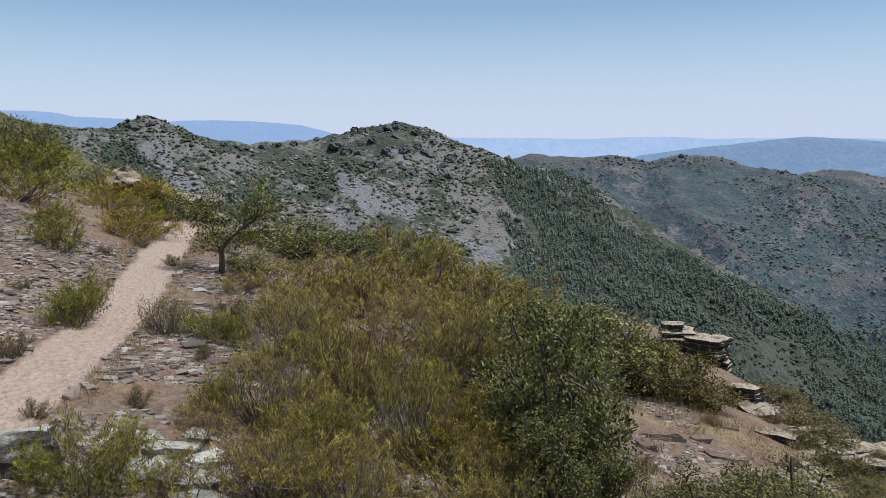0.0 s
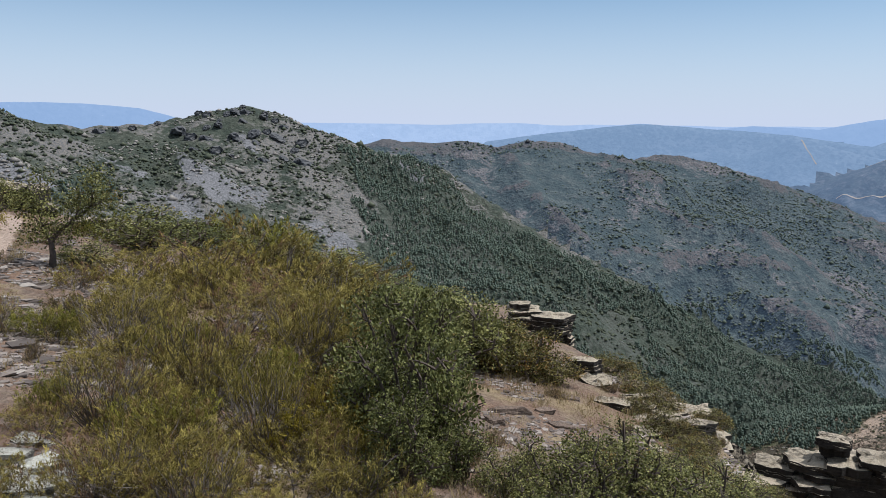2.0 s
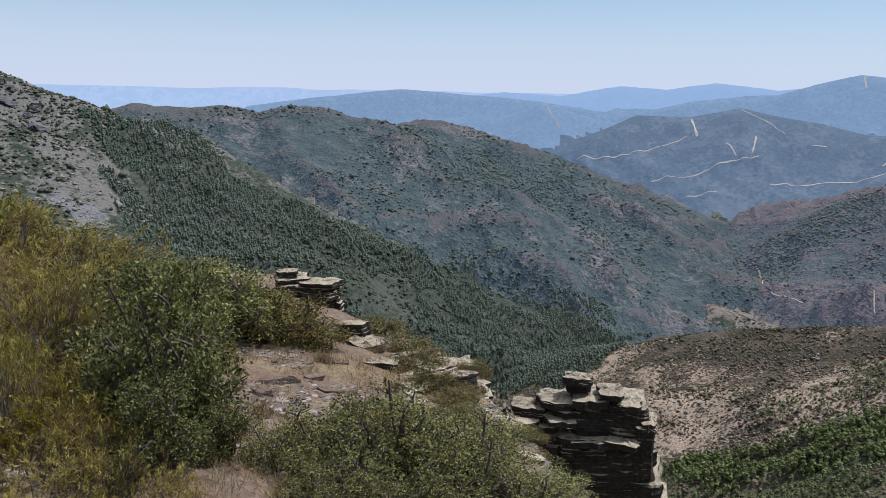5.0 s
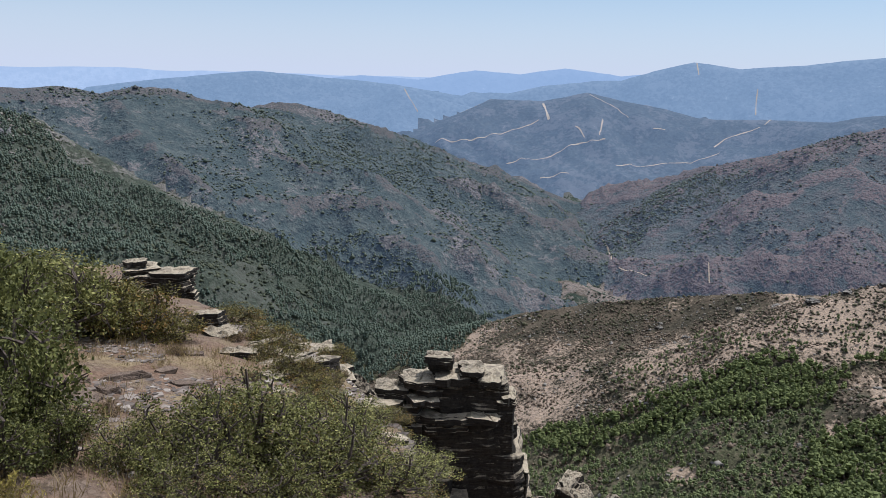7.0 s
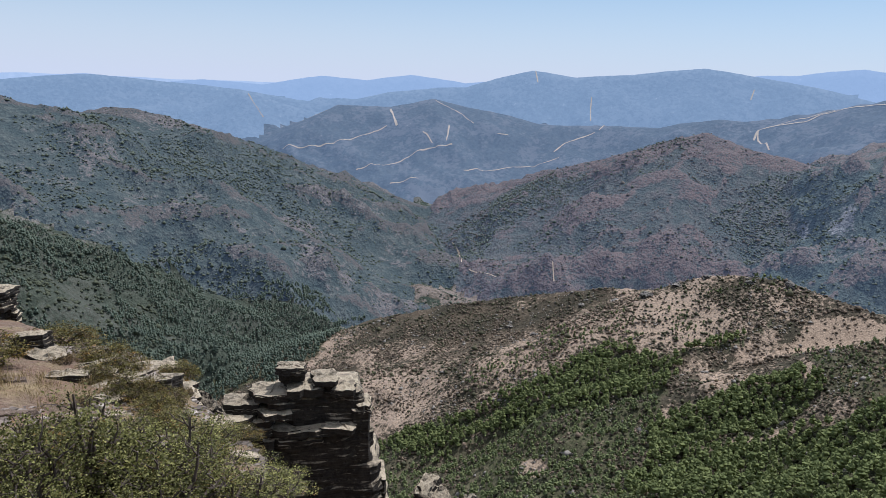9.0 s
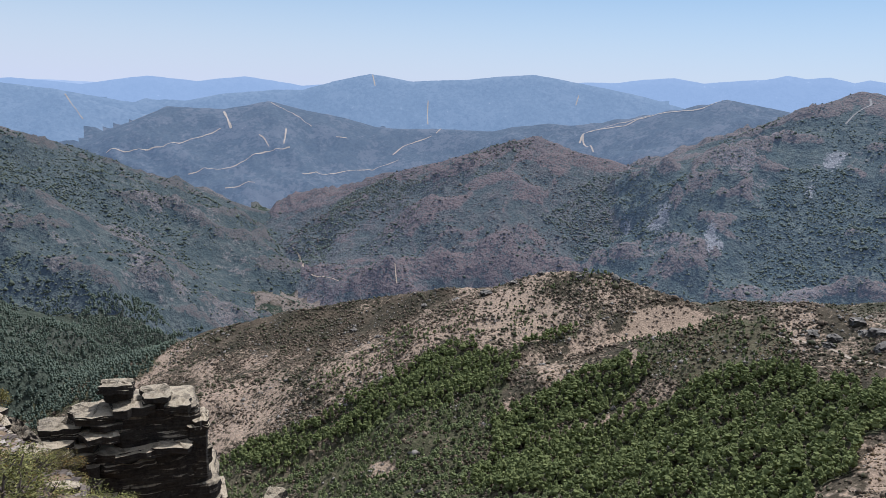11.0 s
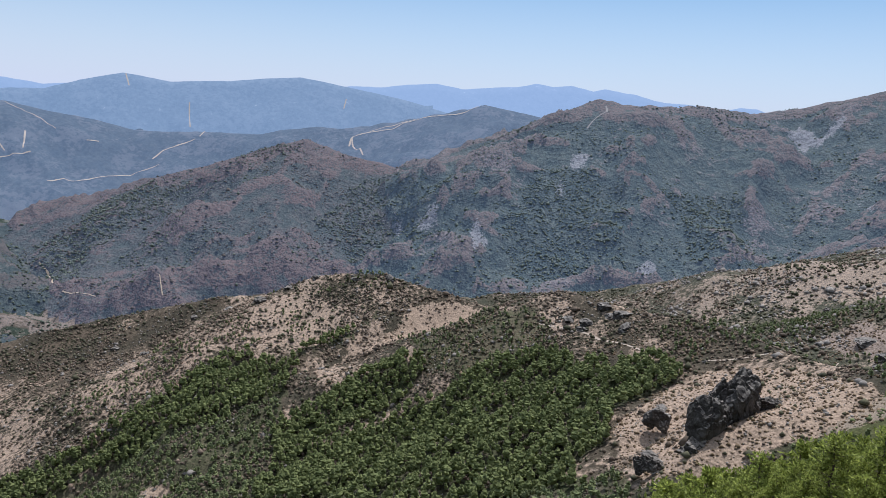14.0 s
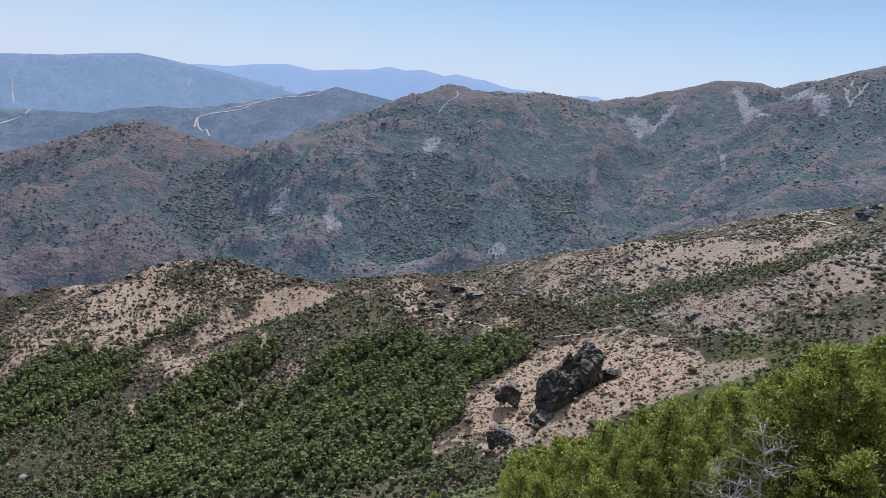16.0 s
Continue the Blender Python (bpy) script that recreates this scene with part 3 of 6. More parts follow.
def plan_mask(X, Y, polys, wobble=0.0, seed=91):
    wx, wy = wobble * fbm(X, Y, 60, 3, seed), wobble * fbm(X, Y, 60, 3, seed + 3)
    out = np.zeros(X.shape, bool)
    for poly in polys:
        out |= inside(X + wx, Y + wy, poly)
    return out.astype(float)


LABELS = {
    "home": ("steep dry hillside with scrub falling away below", "hillside"),
    "rocky_mountain": ("rocky mountain with grey scree and dark scrub", "mountain"),
    "forested_hill": ("large hill covered in haze-tinted blue-green forest scrub", "hill"),
    "foothill": ("low wooded foothill with pale stony patches", "hill"),
    "burnt_mountain": ("burnt brown mountain with patches of green scrub", "mountain"),
    "scree_mountain": ("high mountain with pale scree runs and forest", "mountain"),
    "brown_spur": ("dry brown spur with stones and pine wood", "hill"),
    "stony_spur": ("stony brown spur with scattered dark scrub", "hill"),
    "firebreak_hill": ("distant wooded hills crossed by pale firebreaks", "hill"),
    "blue_range": ("distant blue mountain range", "mountain range"),
    "pale_range": ("very distant pale blue mountain range", "mountain range"),
    "plain": ("wooded valley floor between the hills", "valley"),
    "far_plain": ("pale hazy plain reaching to the horizon", "plain"),
}
A0, A1, DA, NR = -38.0, 124.0, 0.165, 290
az = np.radians(np.arange(A0, A1 + 1e-6, DA))
rr = np.concatenate([np.geomspace(46, 240, 28)[:-1], np.geomspace(240, 4900, NR)])
GX, GY = np.sin(az)[:, None] * rr, np.cos(az)[:, None] * rr
GZ, GO, _ = ground(GX, GY)
scree = plan_mask(GX, GY, SCREES, 14)
wood = np.maximum(plan_mask(GX, GY, WOODS, 25), 0.8 * plan_mask(GX, GY, VALLEY_WOODS, 60))
wood = np.maximum(wood, np.maximum(0.85 * plan_mask(GX, GY, GREENS, 20), plan_mask(GX, GY, THICK_SCRUB, 45)))


def blurred(a, times):
    for _ in range(times):
        p = np.pad(a, 1, mode="edge")
        a = (p[:-2, 1:-1] + p[2:, 1:-1] + p[1:-1, :-2] + p[1:-1, 2:] + 2 * p[1:-1, 1:-1]) / 6
    return a


scree = blurred(scree, 2)
# ribs stand proud of the slope's mean, gullies lie below it
rib = np.clip((GZ - blurred(GZ, 30)) / 9.0, -1, 1)
idx = np.arange(GX.size).reshape(GX.shape)
quads = np.stack([idx[:-1, :-1], idx[1:, :-1], idx[1:, 1:], idx[:-1, 1:]], -1).reshape(-1, 4)[:, ::-1]
qo = GO[:-1, :-1].reshape(-1)
flat = np.stack([GX.ravel(), GY.ravel(), GZ.ravel()], 1)


def land(name, k, quads, verts, extra):
    q = quads
    used, inv = np.unique(q, return_inverse=True)
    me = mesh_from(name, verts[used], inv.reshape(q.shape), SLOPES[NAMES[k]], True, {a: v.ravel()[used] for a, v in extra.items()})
    label, cat = LABELS[NAMES[k]]
    return tagged(new(name, me), label, cat, kind="structure")


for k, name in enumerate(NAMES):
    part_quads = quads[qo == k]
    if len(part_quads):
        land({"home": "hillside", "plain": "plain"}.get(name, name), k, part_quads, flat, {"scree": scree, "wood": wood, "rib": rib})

# the land behind the viewer, coarser
az2 = np.radians(np.arange(A1, 360 + A0 + 1e-6, 2.0))
r2 = np.geomspace(46, 4900, 90)
BX, BY = np.sin(az2)[:, None] * r2, np.cos(az2)[:, None] * r2
BZ, _, _ = ground(BX, BY)
bi = np.arange(BX.size).reshape(BX.shape)
bq = np.stack([bi[:-1, :-1], bi[1:, :-1], bi[1:, 1:], bi[:-1, 1:]], -1).reshape(-1, 4)[:, ::-1]
me = mesh_from("ground_behind", np.stack([BX.ravel(), BY.ravel(), BZ.ravel()], 1), bq, SLOPES["home"], True, {"scree": BX.ravel() * 0, "wood": BX.ravel() * 0, "rib": BX.ravel() * 0})
tagged(new("ground_behind", me), "scrubby mountain land stretching away behind", "ground", kind="structure")


def near_material():
    m, nt, bsdf = nodes_of("stony_ground")
    p = position(nt)
    big = noise_node(nt, 0.35, 4, 0.6, p)
    n1 = noise_node(nt, 2.2, 5, 0.65, p)
    n2 = noise_node(nt, 14, 5, 0.7, p)
    n3 = noise_node(nt, 60, 3, 0.7, p)
    gravel = nt.nodes.new("ShaderNodeTexVoronoi")
    gravel.inputs["Scale"].default_value = 16
    link(nt, p, gravel.inputs["Vector"])
    pebble = nt.nodes.new("ShaderNodeTexVoronoi")
    pebble.inputs["Scale"].default_value = 34
    link(nt, p, pebble.inputs["Vector"])
    stones = mix(nt, gravel.outputs["Color"], (0.10, 0.072, 0.052), (0.26, 0.195, 0.145))
    soil = mix(nt, ramp(nt, n2, [(0.3, 0.0), (0.7, 1.0)]), (0.13, 0.082, 0.054), (0.27, 0.180, 0.122))
    col = mix(nt, ramp(nt, n1, [(0.42, 0.0), (0.58, 1.0)]), soil, stones)
    straw = mix(nt, n3, (0.24, 0.18, 0.09), (0.36, 0.275, 0.15))
    col = mix(nt, ramp(nt, maths(nt, "ADD", maths(nt, "MULTIPLY", big, 0.6), maths(nt, "MULTIPLY", n1, 0.4)), [(0.52, 0.0), (0.6, 0.75)]), col, straw)
    cover = mix(nt, ramp(nt, n1, [(0.35, 0.0), (0.65, 1.0)]), (0.050, 0.056, 0.016), (0.135, 0.130, 0.045))
    col = mix(nt, ramp(nt, maths(nt, "ADD", attr(nt, "cover"), maths(nt, "MULTIPLY", maths(nt, "SUBTRACT", big, 0.5), 0.7)), [(0.4, 0.0), (0.6, 0.9)]), col, cover)
    track = mix(nt, ramp(nt, n2, [(0.3, 0.0), (0.7, 1.0)]), (0.325, 0.238, 0.172), (0.455, 0.350, 0.268))
    track = mix(nt, ramp(nt, pebble.outputs["Distance"], [(0.05, 0.55), (0.22, 0.0)]), track, mix(nt, pebble.outputs["Color"], (0.18, 0.14, 0.11), (0.40, 0.33, 0.27)))
    edge = ramp(nt, maths(nt, "ADD", attr(nt, "track"), maths(nt, "MULTIPLY", maths(nt, "SUBTRACT", n1, 0.5), 0.8)), [(0.4, 0.0), (0.65, 1.0)])
    col = mix(nt, edge, col, track)
    link(nt, col, bsdf.inputs["Base Color"])
    bsdf.inputs["Roughness"].default_value = 0.95
    bsdf.inputs["Specular IOR Level"].default_value = 0.1
    bump(nt, bsdf, maths(nt, "ADD", maths(nt, "ADD", maths(nt, "MULTIPLY", n1, 2.0), n2), maths(nt, "MULTIPLY", gravel.outputs["Distance"], 0.6)), 0.85, 0.07)
    return m


NEAR_MAT = near_material()
na = np.radians(np.concatenate([np.arange(-46, 130, 0.85), np.linspace(130, 314, 62)]))
nr = np.concatenate([[0.0], np.geomspace(0.4, 46, 230)])
NX, NY = np.sin(na)[:, None] * nr, np.cos(na)[:, None] * nr
NZ, _, NP = ground(NX, NY)
# low green growth takes over down the slope
COVER = np.clip((np.hypot(NX, NY) - 16) / 14, 0, 1) * np.clip((np.degrees(np.arctan2(NX, NY)) - 50) / 30, 0, 1)
# the rim meets the wider land edge to edge
ni = np.arange(NX.size).reshape(NX.shape)
nq = np.stack([ni[:-1, :-1], ni[1:, :-1], ni[1:, 1:], ni[:-1, 1:]], -1).reshape(-1, 4)[:, ::-1]
me = mesh_from("ground", np.stack([NX.ravel(), NY.ravel(), NZ.ravel()], 1), nq, NEAR_MAT, True, {"track": NP.ravel(), "cover": COVER.ravel()})
tagged(new("ground", me), "dry stony ground with a narrow dirt footpath", "ground", kind="structure")


def height(x, y):
    z, _, _ = ground(np.array([float(x)]), np.array([float(y)]))
    return float(z[0])


def heights(x, y):
    return ground(np.asarray(x, float), np.asarray(y, float))[0]

def sheet_height(x, y):
    """Height on the land's own faces, between the corners of its grid."""
    x, y = np.asarray(x, float), np.asarray(y, float)
    i = np.clip((np.degrees(np.arctan2(x, y)) - A0) / DA, 0, len(az) - 1.001)
    j = np.clip(np.interp(np.hypot(x, y), rr, np.arange(len(rr))), 0, len(rr) - 1.001)
    i0, j0 = i.astype(int), j.astype(int)
    u, v = i - i0, j - j0
    return (GZ[i0, j0] * (1 - u) + GZ[i0 + 1, j0] * u) * (1 - v) + (GZ[i0, j0 + 1] * (1 - u) + GZ[i0 + 1, j0 + 1] * u) * v


# ---- helpers for things ----
def part(name, me, parent, label="", material=None):
    ob = new(name, me)
    if material and not me.materials:
        me.materials.append(material)
    ob.parent = parent
    if label:
        ob["label"] = label
    return ob


rng = np.random.default_rng(7)
ICO_BM = bmesh.new()
bmesh.ops.create_icosphere(ICO_BM, subdivisions=1, radius=1.0)
ICO_V = np.array([v.co[:] for v in ICO_BM.verts])
ICO_F = np.array([[v.index for v in f.verts] for f in ICO_BM.faces])
ICO_BM.free()
OCT_V = np.array([(1, 0, 0), (0, 1, 0), (-1, 0, 0), (0, -1, 0), (0, 0, 1), (0, 0, -0.6)], float)
OCT_F = np.array([(0, 1, 4), (1, 2, 4), (2, 3, 4), (3, 0, 4), (1, 0, 5), (2, 1, 5), (3, 2, 5), (0, 3, 5)])


def blobs(centres, radii, tv, tf, jitter=0.3):
    """Uneven small clumps at the centres, each an island of its own."""
    n, k = len(centres), len(tv)
    ang = rng.uniform(0, 6.283, n)
    c, s = np.cos(ang)[:, None], np.sin(ang)[:, None]
    t = np.stack([c * tv[:, 0] - s * tv[:, 1], s * tv[:, 0] + c * tv[:, 1], np.broadcast_to(tv[:, 2], (n, k))], -1)
    t = t * (1 + rng.uniform(-jitter, jitter, (n, k, 1)))
    v = centres[:, None, :] + t * radii[:, None, :]
    return v.reshape(-1, 3), (tf[None] + (np.arange(n) * k)[:, None, None]).reshape(-1, 3)


def joined(pieces):
    vs, fs, o = [], [], 0
    for v, f in pieces:
        vs.append(v)
        fs.append(f + o)
        o += len(v)
    return np.concatenate(vs), np.concatenate(fs)


def scatter(n, box, keep, facing=True):
    """Random plan places inside a bearing and distance box that the test keeps."""
    a0, a1, r0, r1 = box
    a = np.radians(rng.uniform(a0, a1, n))
    r = np.sqrt(rng.uniform(r0 * r0, r1 * r1, n))
    x, y = r * np.sin(a), r * np.cos(a)
    z, owner, _ = ground(x, y)
    ok = keep(x, y, owner)
    # only flanks that fall towards the viewpoint
    z2 = heights(x * 1.02, y * 1.02)
    if facing:
        ok &= (z2 - 1.7) / (r * 1.02) > (z - 1.7) / r - 0.004
    return np.stack([x, y, z], 1)[ok]


# the blued tints carry the haze of distance in their base colour
FAR_LEAF = {
    "pine": leaf_material("pine_needles_far", (0.132, 0.160, 0.056), (0.268, 0.298, 0.108), rough=0.8, thin=0.3),
    "hazed_blue": leaf_material("hazed_pale_scrub_far", (0.135, 0.165, 0.140), (0.200, 0.228, 0.178), rough=0.9, thin=0.3),
    "spur_oak": leaf_material("spur_oak_leaves_far", (0.130, 0.158, 0.070), (0.260, 0.288, 0.122), rough=0.85, thin=0.3),
    "dry": leaf_material("grey_dry_scrub_far", (0.120, 0.094, 0.068), (0.270, 0.205, 0.145), rough=0.9, thin=0.2),
    "blue": leaf_material("hazed_blue_green_scrub_far", (0.105, 0.128, 0.100), (0.170, 0.192, 0.138), rough=0.9, thin=0.3),
    "green": leaf_material("grey_green_scrub_far", (0.088, 0.100, 0.066), (0.150, 0.160, 0.100), rough=0.9, thin=0.3),
    "dark": leaf_material("dark_scrub_far", (0.084, 0.084, 0.050), (0.170, 0.160, 0.095), rough=0.9, thin=0.3),
    "brown": leaf_material("hazed_burnt_scrub_far", (0.090, 0.077, 0.065), (0.156, 0.120, 0.090), rough=0.9, thin=0.3, glow=0.06),
    "hazed_pine": leaf_material("hazed_pine_needles_far", (0.102, 0.134, 0.102), (0.168, 0.198, 0.142), rough=0.9, thin=0.3),
}
BARK_FAR = plain_material("bark_far", (0.16, 0.12, 0.095), (0.07, 0.055, 0.045), 3.0)


def stuff(name, pieces, material, label, category):
    v, f = joined(pieces)
    me = mesh_from(name, v, f, material, True)
    return tagged(new(name, me), label, category, kind="stuff")


def scrub_on(name, n, box, size, material, label, dense=0.5, patch=90.0, tmpl=(OCT_V, OCT_F), seed=3):
    k = NAMES.index(name)

    def keep(x, y, o):
        d = 0.5 + 0.5 * fbm(x, y, patch, 4, seed)
        bare = plan_mask(x, y, SCREES, 14)
        return (o == k) & (rng.uniform(0, 1, len(x)) < np.clip((d - 0.5) * 4 + dense, 0.04, 1) * (1 - 0.6 * bare))
    p = scatter(n, box, keep)
    s = size * rng.lognormal(0, 0.38, len(p))
    rad = np.stack([s, s, s * rng.uniform(0.6, 1.05, len(p))], 1)
    p[:, 2] += s * 0.3
    return stuff("scrub", [blobs(p, rad, *tmpl)], material, label, "scrub")


def lozenges(base, direction, length, width):
    """Pointed four-cornered sprays from base along direction."""
    n = len(base)
    d = direction / (np.linalg.norm(direction, axis=1, keepdims=True) + 1e-9)
    side = np.cross(d, rng.normal(0, 1, (n, 3)))
    side /= np.linalg.norm(side, axis=1, keepdims=True) + 1e-9
    mid = base + d * (length * 0.5)[:, None]
    v = np.stack([base, mid + side * (width / 2)[:, None], base + d * length[:, None], mid - side * (width / 2)[:, None]], 1).reshape(-1, 3)
    q = np.arange(4 * n).reshape(n, 4)
    return v, np.concatenate([q[:, [0, 1, 2]], q[:, [0, 2, 3]]])


def wood_trees(places, tall, material, label, name="pine_wood", sprays=22):
    """A stand of many small pines: a stem under an uneven, pointed crown of tiers and upward sprays."""
    n = len(places)
    h = tall * rng.uniform(0.6, 1.25, n)
    slim = rng.uniform(0.8, 1.25, n)
    pieces = []
    for lift, wide, high in ((0.34, 0.19, 0.12), (0.48, 0.24, 0.14), (0.60, 0.22, 0.14), (0.73, 0.17, 0.14), (0.86, 0.10, 0.12)):
        tier = places + np.stack([rng.normal(0, 0.035, n), rng.normal(0, 0.035, n), lift + rng.normal(0, 0.03, n)], 1) * h[:, None]
        body = (ICO_V, ICO_F) if 0.4 < lift < 0.8 else (OCT_V, OCT_F)
        pieces.append(blobs(tier, np.stack([h * wide * slim, h * wide * slim, h * high], 1), *body, 0.30))
    k = np.repeat(np.arange(n), sprays)
    lift = rng.uniform(0.28, 0.95, len(k))
    a = rng.uniform(0, 6.283, len(k))
    out = 0.24 * (1.05 - lift) ** 0.6 * rng.uniform(0.5, 1.0, len(k)) * slim[k]
    way = np.stack([np.cos(a), np.sin(a), rng.uniform(0.0, 1.2, len(k))], 1)
    base = places[k] + np.stack([np.cos(a) * out, np.sin(a) * out, lift], 1) * h[k][:, None]
    pieces.append(lozenges(base, way + rng.normal(0, 0.3, way.shape), 0.085 * h[k] * rng.uniform(0.7, 1.3, len(k)), 0.055 * h[k] * rng.uniform(0.7, 1.3, len(k))))
    v, f = joined(pieces)
    ob = tagged(new(name, mesh_from(name, v, f, material)), label, "pine wood", kind="stuff")
    stem = places.copy()
    stem[:, 2] += h * 0.24
    v, f = blobs(stem, np.stack([h * 0.02, h * 0.02, h * 0.34], 1), OCT_V, OCT_F, 0.05)
    tr = part("trunks", mesh_from("trunks", v, f, BARK_FAR), ob, "thin brown pine trunks")
    tr["kind"] = "stuff"
    return ob


# scrub on each mountain
scrub_on("rocky_mountain", 30000, (-36, 30, 850, 1480), 1.9, FAR_LEAF["green"], "dark green shrubs dotted over a rocky slope", 0.42, 110)
scrub_on("forested_hill", 34000, (2, 52, 1330, 2520), 2.2, FAR_LEAF["blue"], "haze-tinted blue-green oak scrub covering a hill", 0.55, 150)
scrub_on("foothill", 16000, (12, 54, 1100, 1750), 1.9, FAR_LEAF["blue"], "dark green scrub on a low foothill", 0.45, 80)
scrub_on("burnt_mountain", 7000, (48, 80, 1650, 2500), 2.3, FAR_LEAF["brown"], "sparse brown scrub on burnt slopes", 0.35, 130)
scrub_on("burnt_mountain", 15000, (48, 80, 1650, 2500), 2.2, FAR_LEAF["hazed_blue"], "patches of surviving green scrub", 0.0, 170, seed=13)
scrub_on("scree_mountain", 26000, (70, 124, 1600, 3080), 2.3, FAR_LEAF["hazed_blue"], "haze-tinted blue-green scrub on steep mountain slopes", 0.42, 170)
scrub_on("stony_spur", 46000, (78, 124, 450, 1150), 1.1, FAR_LEAF["dark"], "dark shrubs scattered on stony slopes", 0.40, 60)
scrub_on("stony_spur", 40000, (78, 124, 450, 1150), 1.0, FAR_LEAF["dry"], "grey-brown dry shrubs on stony slopes", 0.45, 30, seed=29)
scrub_on("brown_spur", 60000, (30, 114, 240, 960), 0.95, FAR_LEAF["dark"], "dark shrubs scattered over dry brown ground", 0.42, 45)
scrub_on("brown_spur", 120000, (30, 114, 240, 960), 0.85, FAR_LEAF["dry"], "grey-brown dry shrubs on a stony slope", 0.5, 25, seed=23)
scrub_on("home", 26000, (80, 122, 150, 430), 0.7, FAR_LEAF["spur_oak"], "green scrub on the falling hillside", 0.6, 40)



def scrub_in(polys, n, box, size, material, label):
    """Scrub closed over whole patches of the plan."""
    p = scatter(n, box, lambda x, y, o: plan_mask(x, y, polys, 45) > 0.5)
    s = size * rng.lognormal(0, 0.35, len(p))
    p[:, 2] += s * 0.3
    return stuff("scrub", [blobs(p, np.stack([s, s, s * 0.9], 1), OCT_V, OCT_F)], material, label, "scrub")


scrub_in(THICK_SCRUB[:2], 30000, (14, 50, 1050, 2700), 2.2, FAR_LEAF["blue"], "closed haze-tinted blue-green scrub on a hillside")
scrub_in(THICK_SCRUB[2:], 60000, (48, 105, 1500, 2700), 2.2, FAR_LEAF["hazed_blue"], "closed haze-tinted blue-green scrub on mountain sides")


def stones_on(name, n, box, size, label, seed):
    k = NAMES.index(name)
    p = scatter(n, box, lambda x, y, o: (o == k) & (fbm(x, y, 34, 4, seed) > 0.12))
    s = size * rng.lognormal(0, 0.5, len(p))
    stuff("pale_stones", [blobs(p, np.stack([s * 1.3, s, s * 0.7], 1), OCT_V, OCT_F, 0.35)], PALE_STONE, label, "stones")


PALE_STONE = plain_material("pale_outcrop_stone", (0.30, 0.27, 0.23), (0.15, 0.135, 0.115), 0.4)
stones_on("brown_spur", 20000, (34, 114, 240, 900), 0.8, "pale rocks strewn over a dry slope", 131)
stones_on("stony_spur", 26000, (80, 124, 450, 1120), 1.3, "pale rocks strewn over a stony spur", 137)
stones_on("rocky_mountain", 9000, (-34, 12, 880, 1350), 1.7, "grey boulders and scree blocks", 139)

# pine woods on the spur and in the valley
def thinned(p, gap):
    """At most one place in each square of the plan, so that crowns stand apart."""
    key = np.floor(p[:, 0] / gap).astype(int) * 100003 + np.floor(p[:, 1] / gap).astype(int)
    return p[np.sort(np.unique(key, return_index=True)[1])]


def rows_open(x, y):
    """Trees stand along the ribs and leave the hollows between them open."""
    return np.cos(6.283 * row_phase(x, y)) + 0.5 * fbm(x, y, 18, 2, 413) > -0.86


ON_SPUR = lambda o: (o == NAMES.index("brown_spur")) | (o == 0) | (o == NAMES.index("stony_spur"))
spur_wood = scatter(60000, (38, 108, 230, 700), lambda x, y, o: ON_SPUR(o) & (plan_mask(x, y, WOODS[:3], 10) > 0.5) & rows_open(x, y))
wood_trees(thinned(spur_wood, 3.3)[:4200], 7.6, FAR_LEAF["pine"], "dense green pine wood on the spur's flank", sprays=10)
oakwood = scatter(60000, (36, 108, 230, 560), lambda x, y, o: ON_SPUR(o) & (plan_mask(x, y, [GREENS[0], GREENS[2]], 16) > 0.5) & (plan_mask(x, y, SCREES, 6) < 0.5) & (plan_mask(x, y, WOODS[:3], 10) < 0.5) & (fbm(x, y, 22, 3, 431) > -0.40))
wood_trees(thinned(oakwood, 3.4)[:3000], 5.0, FAR_LEAF["spur_oak"], "dark green oaks and pines low on the spur", "oak_wood", 3)
loose = scatter(40000, (36, 118, 200, 700), lambda x, y, o: ON_SPUR(o) & (fbm(x, y, 60, 3, 55) + 0.85 * plan_mask(x, y, GREENS[1:2] + GREENS[3:], 20) - plan_mask(x, y, [GREENS[0], GREENS[2]], 16) > 0.34)
                & (plan_mask(x, y, SCREES, 10) < 0.5) & (plan_mask(x, y, WOODS[:3], 10) < 0.5))
wood_trees(thinned(loose, 3.6)[:2600], 4.0, FAR_LEAF["spur_oak"], "scattered pines and oaks on a green slope", "scattered_pines", 3)
valley = scatter(9000, (-30, 50, 800, 1700), lambda x, y, o: plan_mask(x, y, WOODS[3:], 30) > 0.5)
wood_trees(valley[:1200], 10, FAR_LEAF["hazed_pine"], "dark haze-tinted blue-green pine plantation in the valley", "valley_wood", 10)

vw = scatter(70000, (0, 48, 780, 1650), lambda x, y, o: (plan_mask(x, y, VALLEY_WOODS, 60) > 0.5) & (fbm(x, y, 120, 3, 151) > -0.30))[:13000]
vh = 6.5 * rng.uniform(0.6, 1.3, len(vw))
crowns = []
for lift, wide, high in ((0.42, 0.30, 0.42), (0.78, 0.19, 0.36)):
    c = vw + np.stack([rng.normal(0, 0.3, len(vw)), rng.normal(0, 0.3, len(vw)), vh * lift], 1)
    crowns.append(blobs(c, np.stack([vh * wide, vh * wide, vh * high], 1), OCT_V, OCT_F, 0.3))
stuff("valley_forest", crowns, FAR_LEAF["hazed_pine"], "dark conifer forest filling the valley slopes", "forest")


